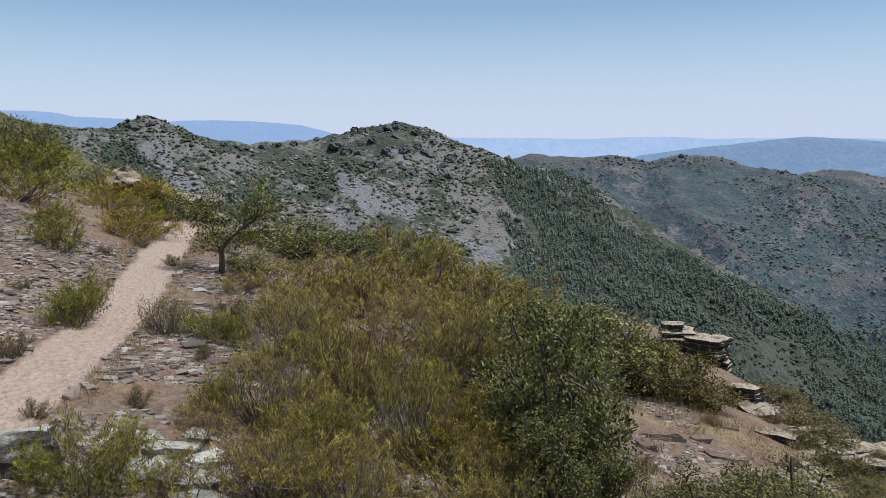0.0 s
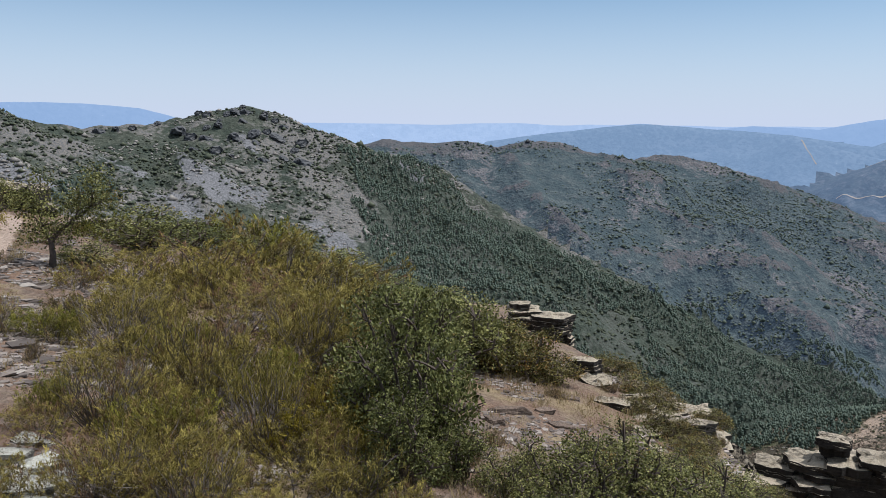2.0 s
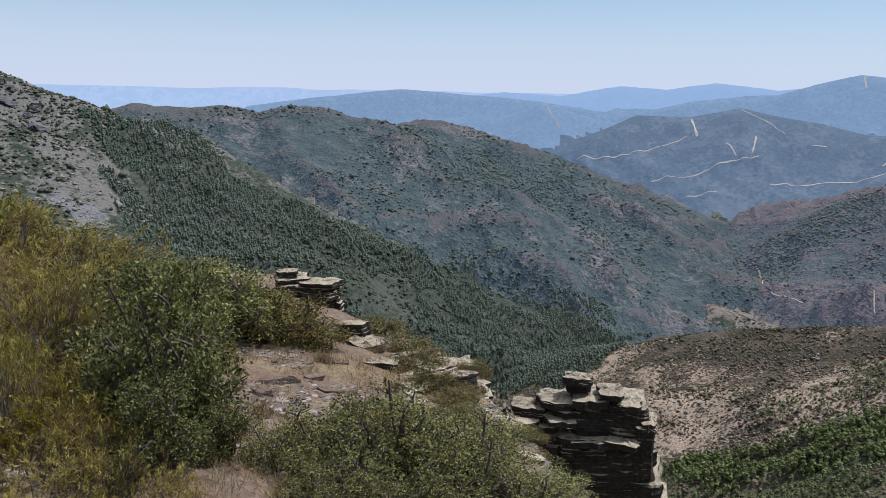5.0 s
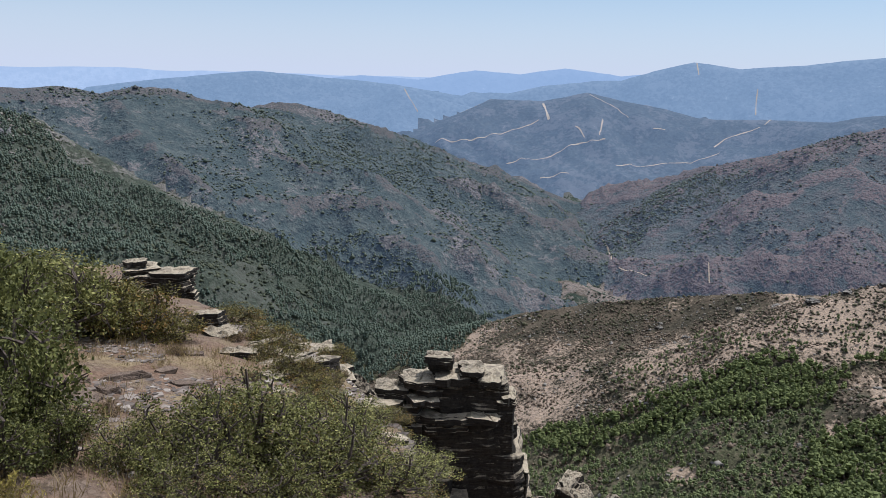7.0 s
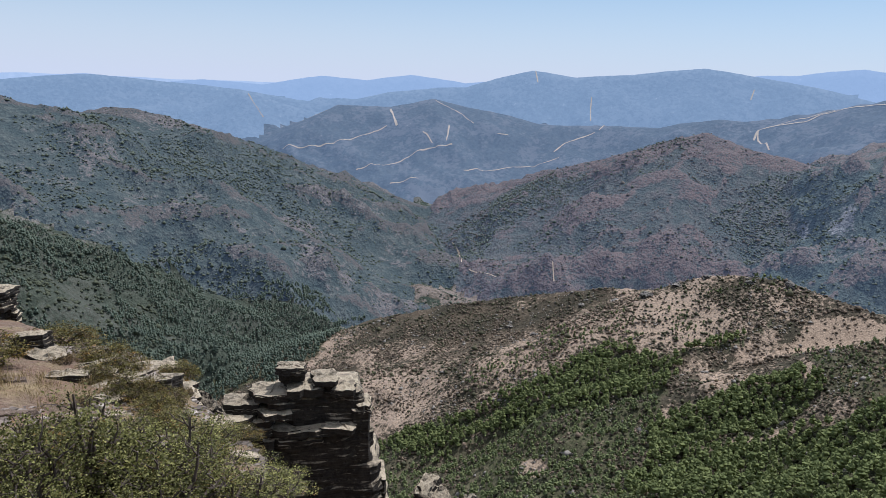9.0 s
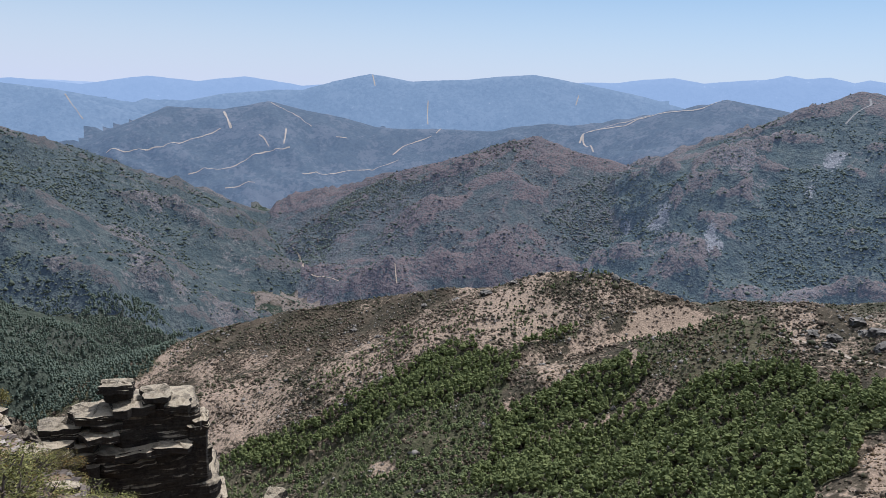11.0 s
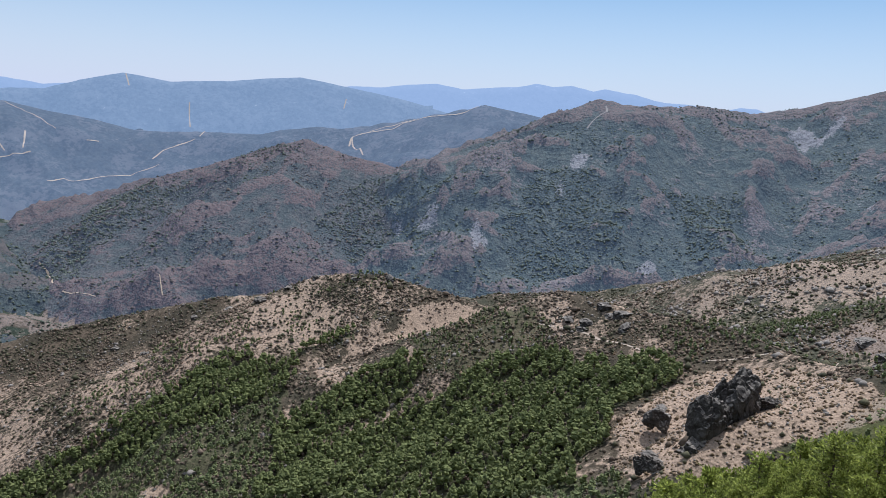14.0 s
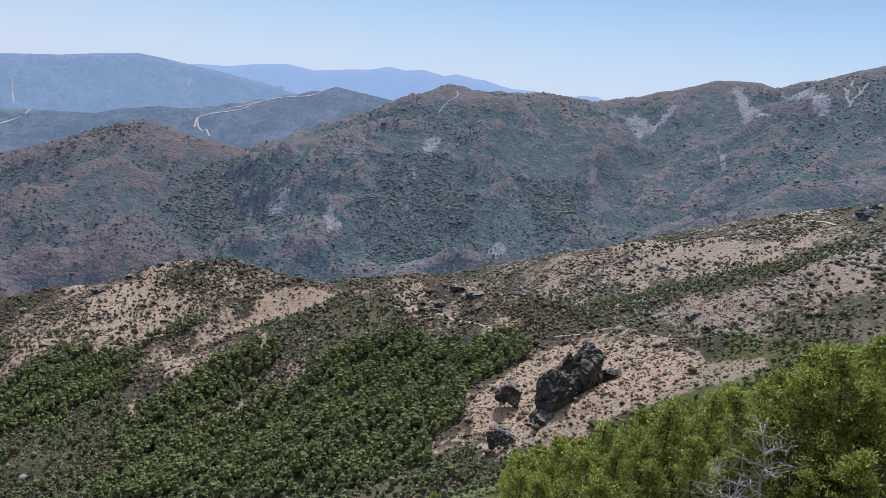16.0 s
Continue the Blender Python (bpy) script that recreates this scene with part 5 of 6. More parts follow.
for kind, rows in (
    ("broom", ((-4.3, 8.94, 1.15, 0.8), (-6.1, 12.4, 1.4, 0.85), (-2.31, 4.76, 0.95, 0.7), (-2.0, 6.6, 0.6, 0.5), (-2.6, 8.7, 0.9, 0.55), (-1.24, 20.0, 2.6, 1.7),
               (-4.1, 18.2, 1.2, 0.8), (-8.6, 15.5, 1.7, 0.9), (-9.8, 18.5, 2.2, 1.1), (-11.5, 21, 2.6, 1.3), (-7.2, 14.0, 1.0, 0.6), (1.9, 12.4, 1.4, 0.9), (-1.0, 6.0, 1.0, 0.7), (-0.3, 7.3, 1.1, 0.8), (0.5, 5.4, 0.9, 0.6), (-1.3, 8.4, 1.0, 0.7))),
    ("yellow", ((-7.8, 18.0, 2.0, 0.75), (-6.4, 16.2, 1.2, 0.55), (-8.7, 20.0, 2.0, 0.75), (-7.0, 17.3, 1.1, 0.5), (0.35, 6.4, 0.8, 0.6))),
    ("heath", ((-1.9, 9.4, 1.8, 0.85), (-1.24, 11.6, 2.1, 1.0), (-0.84, 6.9, 1.6, 0.85), (-1.1, 5.1, 1.2, 0.65), (-0.1, 8.3, 1.6, 0.95), (0.0, 5.8, 1.1, 0.7),
               (-3.1, 11.7, 1.1, 0.5), (-1.7, 4.8, 0.9, 0.45), (0.9, 14.6, 1.9, 1.0), (-0.5, 13.6, 2.0, 1.0), (-1.9, 14.0, 1.9, 1.1), (0.3, 10.6, 1.7, 1.0),
               (-0.7, 9.8, 1.7, 0.9), (0.55, 4.7, 0.9, 0.5), (-0.4, 4.4, 0.9, 0.45), (-1.6, 7.5, 1.2, 0.65), (-2.2, 10.7, 1.2, 0.65), (0.2, 7.2, 1.2, 0.85), (-0.5, 12.4, 1.7, 1.1))),
    ("heath", ((0.35, 9.4, 1.5, 0.95), (-1.5, 12.8, 1.6, 1.0), (-0.7, 4.9, 0.9, 0.5), (0.0, 4.9, 0.9, 0.5), (-1.3, 6.4, 1.1, 0.6), (-2.5, 12.6, 1.3, 0.7), (-2.9, 15.0, 1.5, 0.8),
               (0.5, 12.0, 1.6, 1.1), (-0.2, 15.6, 1.9, 1.3), (-1.6, 16.4, 2.0, 1.3), (-1.05, 4.1, 0.8, 0.35), (-1.9, 5.9, 0.7, 0.4), (-0.25, 5.35, 1.0, 0.6), (0.3, 6.9, 1.1, 0.8), (-0.45, 6.1, 1.1, 0.7), (-0.95, 5.6, 0.9, 0.5), (-0.3, 7.7, 1.2, 0.85),
               (-1.4, 7.0, 1.0, 0.6), (0.45, 8.0, 1.2, 0.9), (-1.0, 8.9, 1.3, 0.8), (0.5, 5.9, 0.9, 0.6), (-0.55, 4.2, 0.8, 0.4), (0.15, 4.4, 0.8, 0.4), (-1.55, 5.3, 0.7, 0.4), (-1.6, 10.2, 1.3, 0.8))),
    ("oak", ((-7.1, 20.3, 1.7, 0.95), (-3.1, 17.4, 2.3, 1.3), (-0.6, 22.0, 2.8, 1.7), (0.9, 21.0, 2.8, 1.3), (2.1, 10.1, 1.9, 1.25), (2.75, 10.4, 1.6, 1.2), (2.7, 15.4, 2.2, 0.95), (-3.4, 13.4, 1.0, 0.7),
             (-8.3, 22.5, 1.6, 1.0), (1.7, 11.4, 1.9, 0.95), (3.3, 16.8, 2.2, 0.9), )),
    ("oak_open", ((2.75, 5.7, 1.35, 0.75), (3.35, 5.6, 1.2, 0.72), (2.2, 5.5, 1.1, 0.7), (3.9, 6.0, 0.8, 0.45), (4.0, 5.1, 0.8, 0.32), (1.9, 5.0, 0.9, 0.55), (3.1, 5.1, 1.1, 0.65), (2.5, 4.9, 1.0, 0.6), (3.7, 5.0, 0.9, 0.45), (4.2, 6.3, 0.7, 0.3), (4.45, 5.6, 0.6, 0.25), (1.75, 5.6, 0.8, 0.6), (3.0, 6.5, 1.0, 0.5), (3.7, 6.9, 0.8, 0.38), (4.4, 7.3, 0.5, 0.2))),
    ("twiggy", ((-1.9, 8.5, 1.5, 1.05), (-0.6, 4.7, 0.9, 0.62), (-1.25, 5.0, 0.8, 0.55), (-0.9, 7.4, 1.2, 1.0), (-0.2, 6.2, 1.0, 0.95), (-3.15, 8.6, 0.75, 0.5), (0.35, 5.2, 0.8, 0.6), (-1.5, 6.2, 0.9, 0.7), (0.1, 8.6, 1.2, 1.1))),
    ("oak_big", ((-13.5, 25, 4.2, 1.7), (-11.0, 25.5, 3.0, 1.4), (-16.0, 28, 4.5, 1.9), (-15.5, 23.5, 3.6, 1.5))),
    ("oak_dark", ((1.0, 7.4, 1.7, 1.65), (1.4, 8.4, 1.8, 1.45), (0.98, 6.2, 1.25, 1.6), (0.75, 5.55, 0.85, 0.95), (1.3, 5.8, 0.7, 0.65), (1.7, 13.4, 2.1, 0.95), (-2.4, 19.0, 2.0, 1.5), (1.8, 18.5, 2.4, 1.0), (0.8, 6.7, 1.1, 1.05))),
    ("oak_olive", ((3.2, 10.3, 1.4, 1.0), (3.7, 10.4, 1.1, 0.5), (3.1, 11.6, 1.5, 0.8), (4.2, 7.0, 0.6, 0.28), (4.75, 6.5, 0.5, 0.2), (5.2, 7.0, 0.4, 0.15), (4.7, 7.9, 0.6, 0.28), (3.2, 13.2, 1.8, 0.85), (1.2, 11.2, 1.4, 0.9), (0.7, 12.4, 1.4, 0.9), (3.6, 13.6, 1.3, 0.45), (4.5, 9.3, 0.6, 0.3), (4.4, 7.7, 0.6, 0.25),
                   (4.3, 15.0, 1.4, 0.45), (4.5, 8.3, 0.8, 0.38), (5.0, 9.6, 0.9, 0.42), (5.3, 11.0, 1.0, 0.5), (5.6, 12.8, 1.1, 0.5), (5.6, 9.2, 0.7, 0.35), (3.7, 12.2, 1.1, 0.42))),
    ("dry", ((-4.2, 7.34, 0.5, 0.34), (-2.61, 6.33, 0.55, 0.32), (-5.8, 14.7, 0.7, 0.4), (-5.4, 9.75, 0.55, 0.3), (-2.48, 7.76, 0.45, 0.36), (-3.24, 5.89, 0.5, 0.28),
             (-4.7, 13.2, 0.7, 0.35), (-4.9, 17.5, 1.2, 0.45), (-5.75, 13.15, 0.7, 0.35), (-2.6, 9.5, 1.0, 0.5), (-2.9, 10.4, 1.0, 0.45), (-6.6, 11.0, 0.7, 0.32),
             (-4.5, 15.6, 1.0, 0.35), (-5.6, 8.2, 0.6, 0.28), (1.9, 7.0, 0.6, 0.3), (-9.6, 16.6, 1.0, 0.45), (-7.8, 12.6, 0.9, 0.4), (-6.9, 9.6, 0.7, 0.35), (1.5, 6.3, 0.7, 0.4), (3.9, 8.2, 0.6, 0.28), (3.4, 9.4, 0.6, 0.3), (4.6, 10.4, 0.7, 0.3), (5.2, 8.3, 0.5, 0.25), (2.0, 6.2, 0.7, 0.35), (2.6, 6.9, 0.5, 0.25))),
):
    for x, y, wide, tall in rows:
        grow(kind, x, y, wide, tall)


for p in scatter(900, (99, 122, 36, 66), lambda x, y, o: fbm(x, y, 9, 3, 401) > -0.5, False)[:150]:
    w = rng.uniform(1.3, 3.0)
    grow("thicket", p[0], p[1], w, w * rng.uniform(0.45, 0.7))


for kinds in protos.values():
    for proto in kinds:
        if proto.name not in used:
            for ob in list(proto.children) + [proto]:
                bpy.data.objects.remove(ob)


def leaning_tree(x, y):
    """Small oak with a bent dark trunk and a thin crown."""
    root = tagged(new("small_oak_tree"), "small wind-bent oak with a dark twisted trunk", "tree")
    root.matrix_basis = pose(x, y, height(x, y) - 0.05)
    main = np.array([(0, 0, 0), (0.03, 0, 0.25), (0.0, 0.05, 0.45), (0.14, 0.1, 0.62), (0.38, 0.1, 0.80), (0.62, 0.1, 1.0)])
    left = np.array([(0.0, 0.05, 0.45), (-0.1, 0.05, 0.7), (-0.16, 0.1, 0.95)])
    paths, radii = [main, left], [(0.06, 0.018), (0.035, 0.012)]
    tops = []
    for base in (main[-1], main[-2], left[-1], left[-2]):
        for _ in range(7):
            end = base + rng.normal(0, 0.2, 3) + (0, 0, 0.16)
            paths.append(bent(base, end, 4, 0.03))
            radii.append((0.012, 0.003))
            tops.append(end)
    part("trunk", mesh_from("trunk", *tubes(paths, radii, 5), BARK), root, "dark twisted trunk and limbs")
    tops = np.array(tops)
    k = rng.integers(0, len(tops), 5200)
    pos = tops[k] + rng.normal(0, 0.12, (5200, 3))
    part("crown", mesh_from("crown", *blades(pos, rng.normal(0, 1, pos.shape), rng.uniform(0.03, 0.055, 5200), 0.026), LEAF["oak"]), root)
    return root


leaning_tree(-3.75, 12.9)


# ---- pines on the slope below ----
def pine_tree(tall, sprays, material, coarse=1.0):
    root = new("pine_tree")
    trunk = bent((0, 0, -0.4), (rng.normal(0, 0.2), rng.normal(0, 0.2), tall * 0.97), 8, 0.08)
    paths, radii, tips = [trunk], [(tall * 0.022, tall * 0.004)], []
    levels = np.linspace(0.10, 0.96, 12)
    for lv in levels:
        base = trunk[min(7, int(lv * 7))] * (1, 1, 0) + (0, 0, tall * lv)
        for _ in range(2 if coarse > 1 else 4 if lv < 0.85 else 3):
            a = rng.uniform(0, 6.283)
            reach = tall * 0.31 * (1.08 - lv) ** 0.7 * rng.uniform(0.6, 1.15)
            end = base + (reach * math.cos(a), reach * math.sin(a), reach * 0.28)
            paths.append(bent(base, end, 4, 0.06))
            radii.append((tall * 0.006, tall * 0.0015))
            for q in (0.45, 0.7, 0.9, 1.02):
                tips.append(base + (end - base) * q)
    part("trunk", mesh_from("trunk", *tubes(paths, radii, 3), BARK), root, "rough brown trunk with thin limbs")
    tips = np.array(tips)
    k = rng.integers(0, len(tips), sprays)
    pos = tips[k] + rng.normal(0, 0.040 * tall, (sprays, 3)) * (1, 1, 0.6)
    d = rng.normal(0, 0.8, (sprays, 3)) + (0, 0, 0.75)
    v, f = blades(pos, d, rng.uniform(0.045, 0.085, sprays) * tall * coarse ** 0.7, rng.uniform(0.014, 0.026, sprays) * tall * coarse)
    part("crown", mesh_from("crown", v, f, material), root, "open bright green needle crown")
    return root


pines = [tagged(pine_tree(7.0, 1700, LEAF["pine"]), "young bright green pine on a steep slope", "tree", "pines below the viewpoint") for _ in range(3)]
small_pines = [tagged(pine_tree(7.0, 620, LEAF["pine"], 1.6), "bright green pine on the slope below", "tree", "pines below the viewpoint") for _ in range(2)]
spots = scatter(5000, (96, 124, 34, 130), lambda x, y, o: o == 0, False)
spots = np.concatenate([spots, scatter(3500, (86, 124, 110, 290), lambda x, y, o: ((o == 0) | (o == NAMES.index("brown_spur"))) & (plan_mask(x, y, SCREES, 12) < 0.5) & (fbm(x, y, 40, 3, 61) + 0.4 * (np.degrees(np.arctan2(x, y)) > 104) > 0.0), False)])
taken = []
for p in spots[np.argsort(np.hypot(spots[:, 0], spots[:, 1]))]:
    if len(taken) >= 240:
        break
    gap = 1.7 + 0.024 * math.hypot(p[0], p[1])
    if all(math.hypot(p[0] - q[0], p[1] - q[1]) >= gap for q in taken):
        taken.append(p)
near_rows = ((115.8, 56.0, 0.8), (113.6, 57.0, 0.7), (117.2, 53.0, 0.9))
near_pines = [(d * math.sin(radians(b)), d * math.cos(radians(b)), s) for b, d, s in near_rows]
taken = [p for p in taken if all(math.hypot(p[0] - q[0], p[1] - q[1]) > 1.6 for q in near_pines)]
placed = set()
for x, y, s in near_pines:
    copy_thing(pines[0], pose(x, y, height(x, y) - 0.1, 0, 0, 61 * x) @ Matrix.Diagonal((s * 1.15, s * 1.15, s, 1)))
for i, p in enumerate(taken):
    dist, bearing = math.hypot(p[0], p[1]), math.degrees(math.atan2(p[0], p[1]))
    # kept low here so the dead trees stay in the camera's view
    s = rng.uniform(0.28, 0.45) if 110.8 < bearing < 115.0 and dist < 50.5 else rng.uniform(0.55, 1.0)
    m = pose(p[0], p[1], p[2] - 0.1, 0, 0, rng.uniform(0, 360)) @ Matrix.Diagonal((s * 1.1, s * 1.1, s, 1))
    kinds = pines if dist < 62 else small_pines
    tree = kinds[i % len(kinds)]
    if tree.name in placed:
        copy_thing(tree, m)
    else:
        placed.add(tree.name)
        tree.matrix_basis = m


def dead_tree(x, y):
    root = tagged(new("dead_tree"), "bleached leafless dead tree among green pines", "tree")
    root.matrix_basis = pose(x, y, height(x, y) - 0.2) @ Matrix.Scale(1.35, 4)
    paths, radii = [bent((0, 0, 0), (0.2, 0.1, 4.2), 8, 0.12)], [(0.10, 0.03)]
    for _ in range(26):
        lv = rng.uniform(0.3, 0.98)
        base = paths[0][int(lv * 7)]
        a, r = rng.uniform(0, 6.283), rng.uniform(0.8, 1.9)
        end = base + (r * math.cos(a), r * math.sin(a), rng.uniform(0.0, 0.9))
        limb = bent(base, end, 6, 0.13)
        paths.append(limb)
        radii.append((0.035, 0.008))
        for _ in range(5):
            j = rng.integers(2, 6)
            paths.append(bent(limb[j], limb[j] + rng.normal(0, 0.35, 3) + (0, 0, 0.15), 4, 0.05))
            radii.append((0.013, 0.004))
    part("branchwork", mesh_from("branchwork", *tubes(paths, radii, 4), DEADWOOD), root)
    return root


dead_tree(46.0, -19.8)
dead_tree(45.0, -18.0)

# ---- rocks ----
# base colours darkened for shaded sides; the third colour paints sunlit, lichened tops
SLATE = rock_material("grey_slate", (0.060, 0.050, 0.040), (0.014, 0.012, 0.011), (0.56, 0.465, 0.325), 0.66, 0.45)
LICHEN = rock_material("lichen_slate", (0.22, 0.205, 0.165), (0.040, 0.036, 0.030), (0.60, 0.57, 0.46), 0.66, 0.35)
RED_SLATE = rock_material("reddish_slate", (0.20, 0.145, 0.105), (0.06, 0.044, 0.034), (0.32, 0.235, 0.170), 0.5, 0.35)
CRAG = rock_material("shade_dark_crag", (0.095, 0.086, 0.076), (0.026, 0.023, 0.021), (0.37, 0.335, 0.28), 0.45, 7.0)
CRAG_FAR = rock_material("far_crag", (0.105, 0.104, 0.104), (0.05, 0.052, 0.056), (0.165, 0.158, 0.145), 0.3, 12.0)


def slab_mesh(wide, deep, thick, seed, material=None):
    """A broken slate block: the hull of a knocked-about box, with split faces and a rough skin."""
    r = np.random.default_rng(seed)
    # an uneven polygon with split edges; big rocks draw in towards the top
    corners = r.integers(5, 8)
    turn = np.sort(r.uniform(0, 6.283 / corners, corners) * 0.8 + np.arange(corners) * 6.283 / corners)
    pts = []
    for sz in (0.0, 0.55, 1.0):
        draw = 1.0 - sz * (r.uniform(0.15, 0.35) if wide > 3 else r.uniform(0.0, 0.12)) + (0.08 if sz == 0.55 else 0.0)
        slip = r.normal(0, 0.05 if wide < 3 else 0.14, 2) * sz
        for a in turn:
            box = 1.0 / max(abs(math.cos(a)), abs(math.sin(a))) ** 0.7
            k = draw * box * (1 + r.normal(0, 0.09))
            pts.append((k * math.cos(a) + slip[0], k * math.sin(a) + slip[1], sz + r.normal(0, 0.05 if wide < 3 else 0.07) * (sz > 0)))
    bm = bmesh.new()
    for x, y, z in pts:
        bm.verts.new((x * wide / 2, y * deep / 2, z * thick))
    hull = bmesh.ops.convex_hull(bm, input=bm.verts[:])
    loose = [g for g in hull["geom_interior"] + hull["geom_unused"] if isinstance(g, bmesh.types.BMVert)]
    if loose:
        bmesh.ops.delete(bm, geom=list(set(loose)), context="VERTS")
    bmesh.ops.subdivide_edges(bm, edges=bm.edges[:], cuts=4 if wide > 3 else 2, use_grid_fill=True)
    off = Vector((seed * 1.7, seed * 0.9, seed * 2.3))
    if wide > 3:
        for v in bm.verts:
            q = v.co / wide
            v.co += wide * (0.13 * noise.noise_vector(q * 2.6 + off) + 0.06 * noise.noise_vector(q * 6.0 + off))
    for v in bm.verts:
        p = v.co.copy()
        ledge = noise.noise(Vector((p.x * 2.0, p.y * 2.0, p.z * 16.0)) + off)
        v.co += 0.02 * min(1.0, wide * 1.6) * noise.noise_vector(p * 9 + off)
        v.co += Vector((p.x, p.y, 0)).normalized() * 0.045 * ledge * min(1.0, wide * 1.6) + Vector((0, 0, 1)) * 0.02 * noise.noise(p * 5 + off)
    me = bpy.data.meshes.new("slab")
    bm.to_mesh(me)
    bm.free()
    me.materials.append(material or SLATE)
    return me


def bed_mesh(wide, deep, thick, seed, material=None):
    """One bed of slate: a jagged outline, split into thin leaves that stand in and out."""
    r = np.random.default_rng(seed)
    n = 20
    a = (np.arange(n) + r.uniform(-0.35, 0.35, n)) * 6.283 / n
    box = 1.0 / np.maximum(np.abs(np.cos(a)), np.abs(np.sin(a))) ** 0.95
    k = np.minimum(box, 1.3) * (1 + r.normal(0, 0.055, n)) * np.where(r.random(n) < 0.22, r.uniform(0.80, 0.93, n), 1.0)
    leaves = int(np.clip(round(thick / 0.035), 2, 7))
    cut = np.sort(np.concatenate([[0.0, 1.0], r.uniform(0.08, 0.92, leaves - 1)]))
    tilt = r.normal(0, 0.05, 2)
    rings = []
    for z0, z1 in zip(cut[:-1], cut[1:]):
        kk = k * (1 + r.normal(0, 0.035)) * (1 + r.normal(0, 0.022, n))
        for z in (z0, z1):
            rings.append(np.stack([kk * np.cos(a) * wide / 2, kk * np.sin(a) * deep / 2, thick * (z + tilt[0] * np.cos(a) + tilt[1] * np.sin(a)) + r.normal(0, 0.006, n)], 1))
    for inner in (0.72, 0.38):
        top = rings[2 * leaves - 1] * (inner, inner, 1)
        top[:, 2] += r.normal(0.006, 0.012, n)
        rings.append(top)
    v = np.concatenate(rings + [np.array([[0, 0, thick + 0.01]])])
    m = len(rings)
    i, j = np.meshgrid(np.arange(m - 1), np.arange(n), indexing="ij")
    q = np.stack([i * n + j, i * n + (j + 1) % n, (i + 1) * n + (j + 1) % n, (i + 1) * n + j], -1).reshape(-1, 4)
    tris = np.concatenate([q[:, [0, 1, 2]], q[:, [0, 2, 3]], np.stack([(m - 1) * n + np.arange(n), (m - 1) * n + (np.arange(n) + 1) % n, np.full(n, m * n)], 1)])
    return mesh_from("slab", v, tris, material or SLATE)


def rock_mesh(seed, material, cuts=14, rough=0.05, sub=4, lean=0.0):
    """A weathered block, one unit in radius: a ball broken along flat joints, with a pitted skin."""
    r = np.random.default_rng(900 + seed)
    bm = bmesh.new()
    bmesh.ops.create_icosphere(bm, subdivisions=sub, radius=1.0)
    v = np.array([w.co[:] for w in bm.verts])
    for _ in range(cuts):
        d = r.normal(0, 1, 3) * (1, 1, 0.7)
        d /= np.linalg.norm(d)
        over = np.maximum(v @ d - r.uniform(0.45, 0.82), 0)
        v = v - over[:, None] * d * r.uniform(0.85, 1.0)
    v[:, 0] += lean * v[:, 2]
    off = Vector((seed * 2.3, seed * 1.1, seed * 0.7))
    for w, p in zip(bm.verts, v):
        q = Vector(p)
        crack = abs(noise.noise(q * 2.2 + off))
        w.co = q * (1 - 0.16 * max(0.0, 0.14 - crack) / 0.14) + rough * (1.6 * noise.noise_vector(q * 2.5 + off) + noise.noise_vector(q * 6 + off) + 0.5 * noise.noise_vector(q * 13 + off))
    me = bpy.data.meshes.new("block")
    bm.to_mesh(me)
    bm.free()
    me.materials.append(material)
    return me


def blocks(x, y, z, rows, label, material, seed, sub=4, rough=0.05, cuts=14):
    """A rock of a few grown-together blocks; each: offset east, north, up, half sizes, lean, turn."""
    root = tagged(new("rock_outcrop"), label, "rock")
    root.matrix_basis = pose(x, y, z)
    for i, (dx, dy, dz, sx, sy, sz, lean, turn) in enumerate(rows):
        ob = part("block", rock_mesh(seed + i, material, cuts, rough, sub, lean), root)
        ob.matrix_basis = pose(dx, dy, dz, 0, 0, turn) @ Matrix.Diagonal((sx, sy, sz, 1))
    return root


def outcrop(x, y, z, bearing, slabs, label, seed, grow_by=1.0, material=None):
    """Stacked slabs round a place; each slab: offset to the right, away, its top, thickness, width, depth, tilt."""
    root = tagged(new("rock_outcrop"), label, "rock")
    root.matrix_basis = pose(x, y, z, 0, 0, -bearing)
    for i, (u, w, top, thick, wide, deep, tilt) in enumerate(slabs):
        # slate splits into beds: a thick block is a pile of thinner ones
        beds = 1 if material else max(1, round(thick / 0.15))
        r = np.random.default_rng(seed * 31 + i)
        for b in range(beds):
            k, du, dw = (1.0, 0.0, 0.0) if b == 0 else (r.uniform(0.93, 1.06), r.normal(0, 0.02), r.normal(0, 0.02))
            bed = thick / beds
            make = slab_mesh if material else bed_mesh
            ob = part("slab", make(wide * grow_by * k, deep * grow_by * k, bed * (1.06 if b == 0 else 1.15), seed + i + 17 * b, material), root)
            ob.matrix_basis = pose(u * grow_by + du, w + dw, top - bed * (b + 1), tilt, 0.6 * tilt - 2, (i * 47) % 53 - 26 + r.normal(0, 5) * (b > 0))
    return root


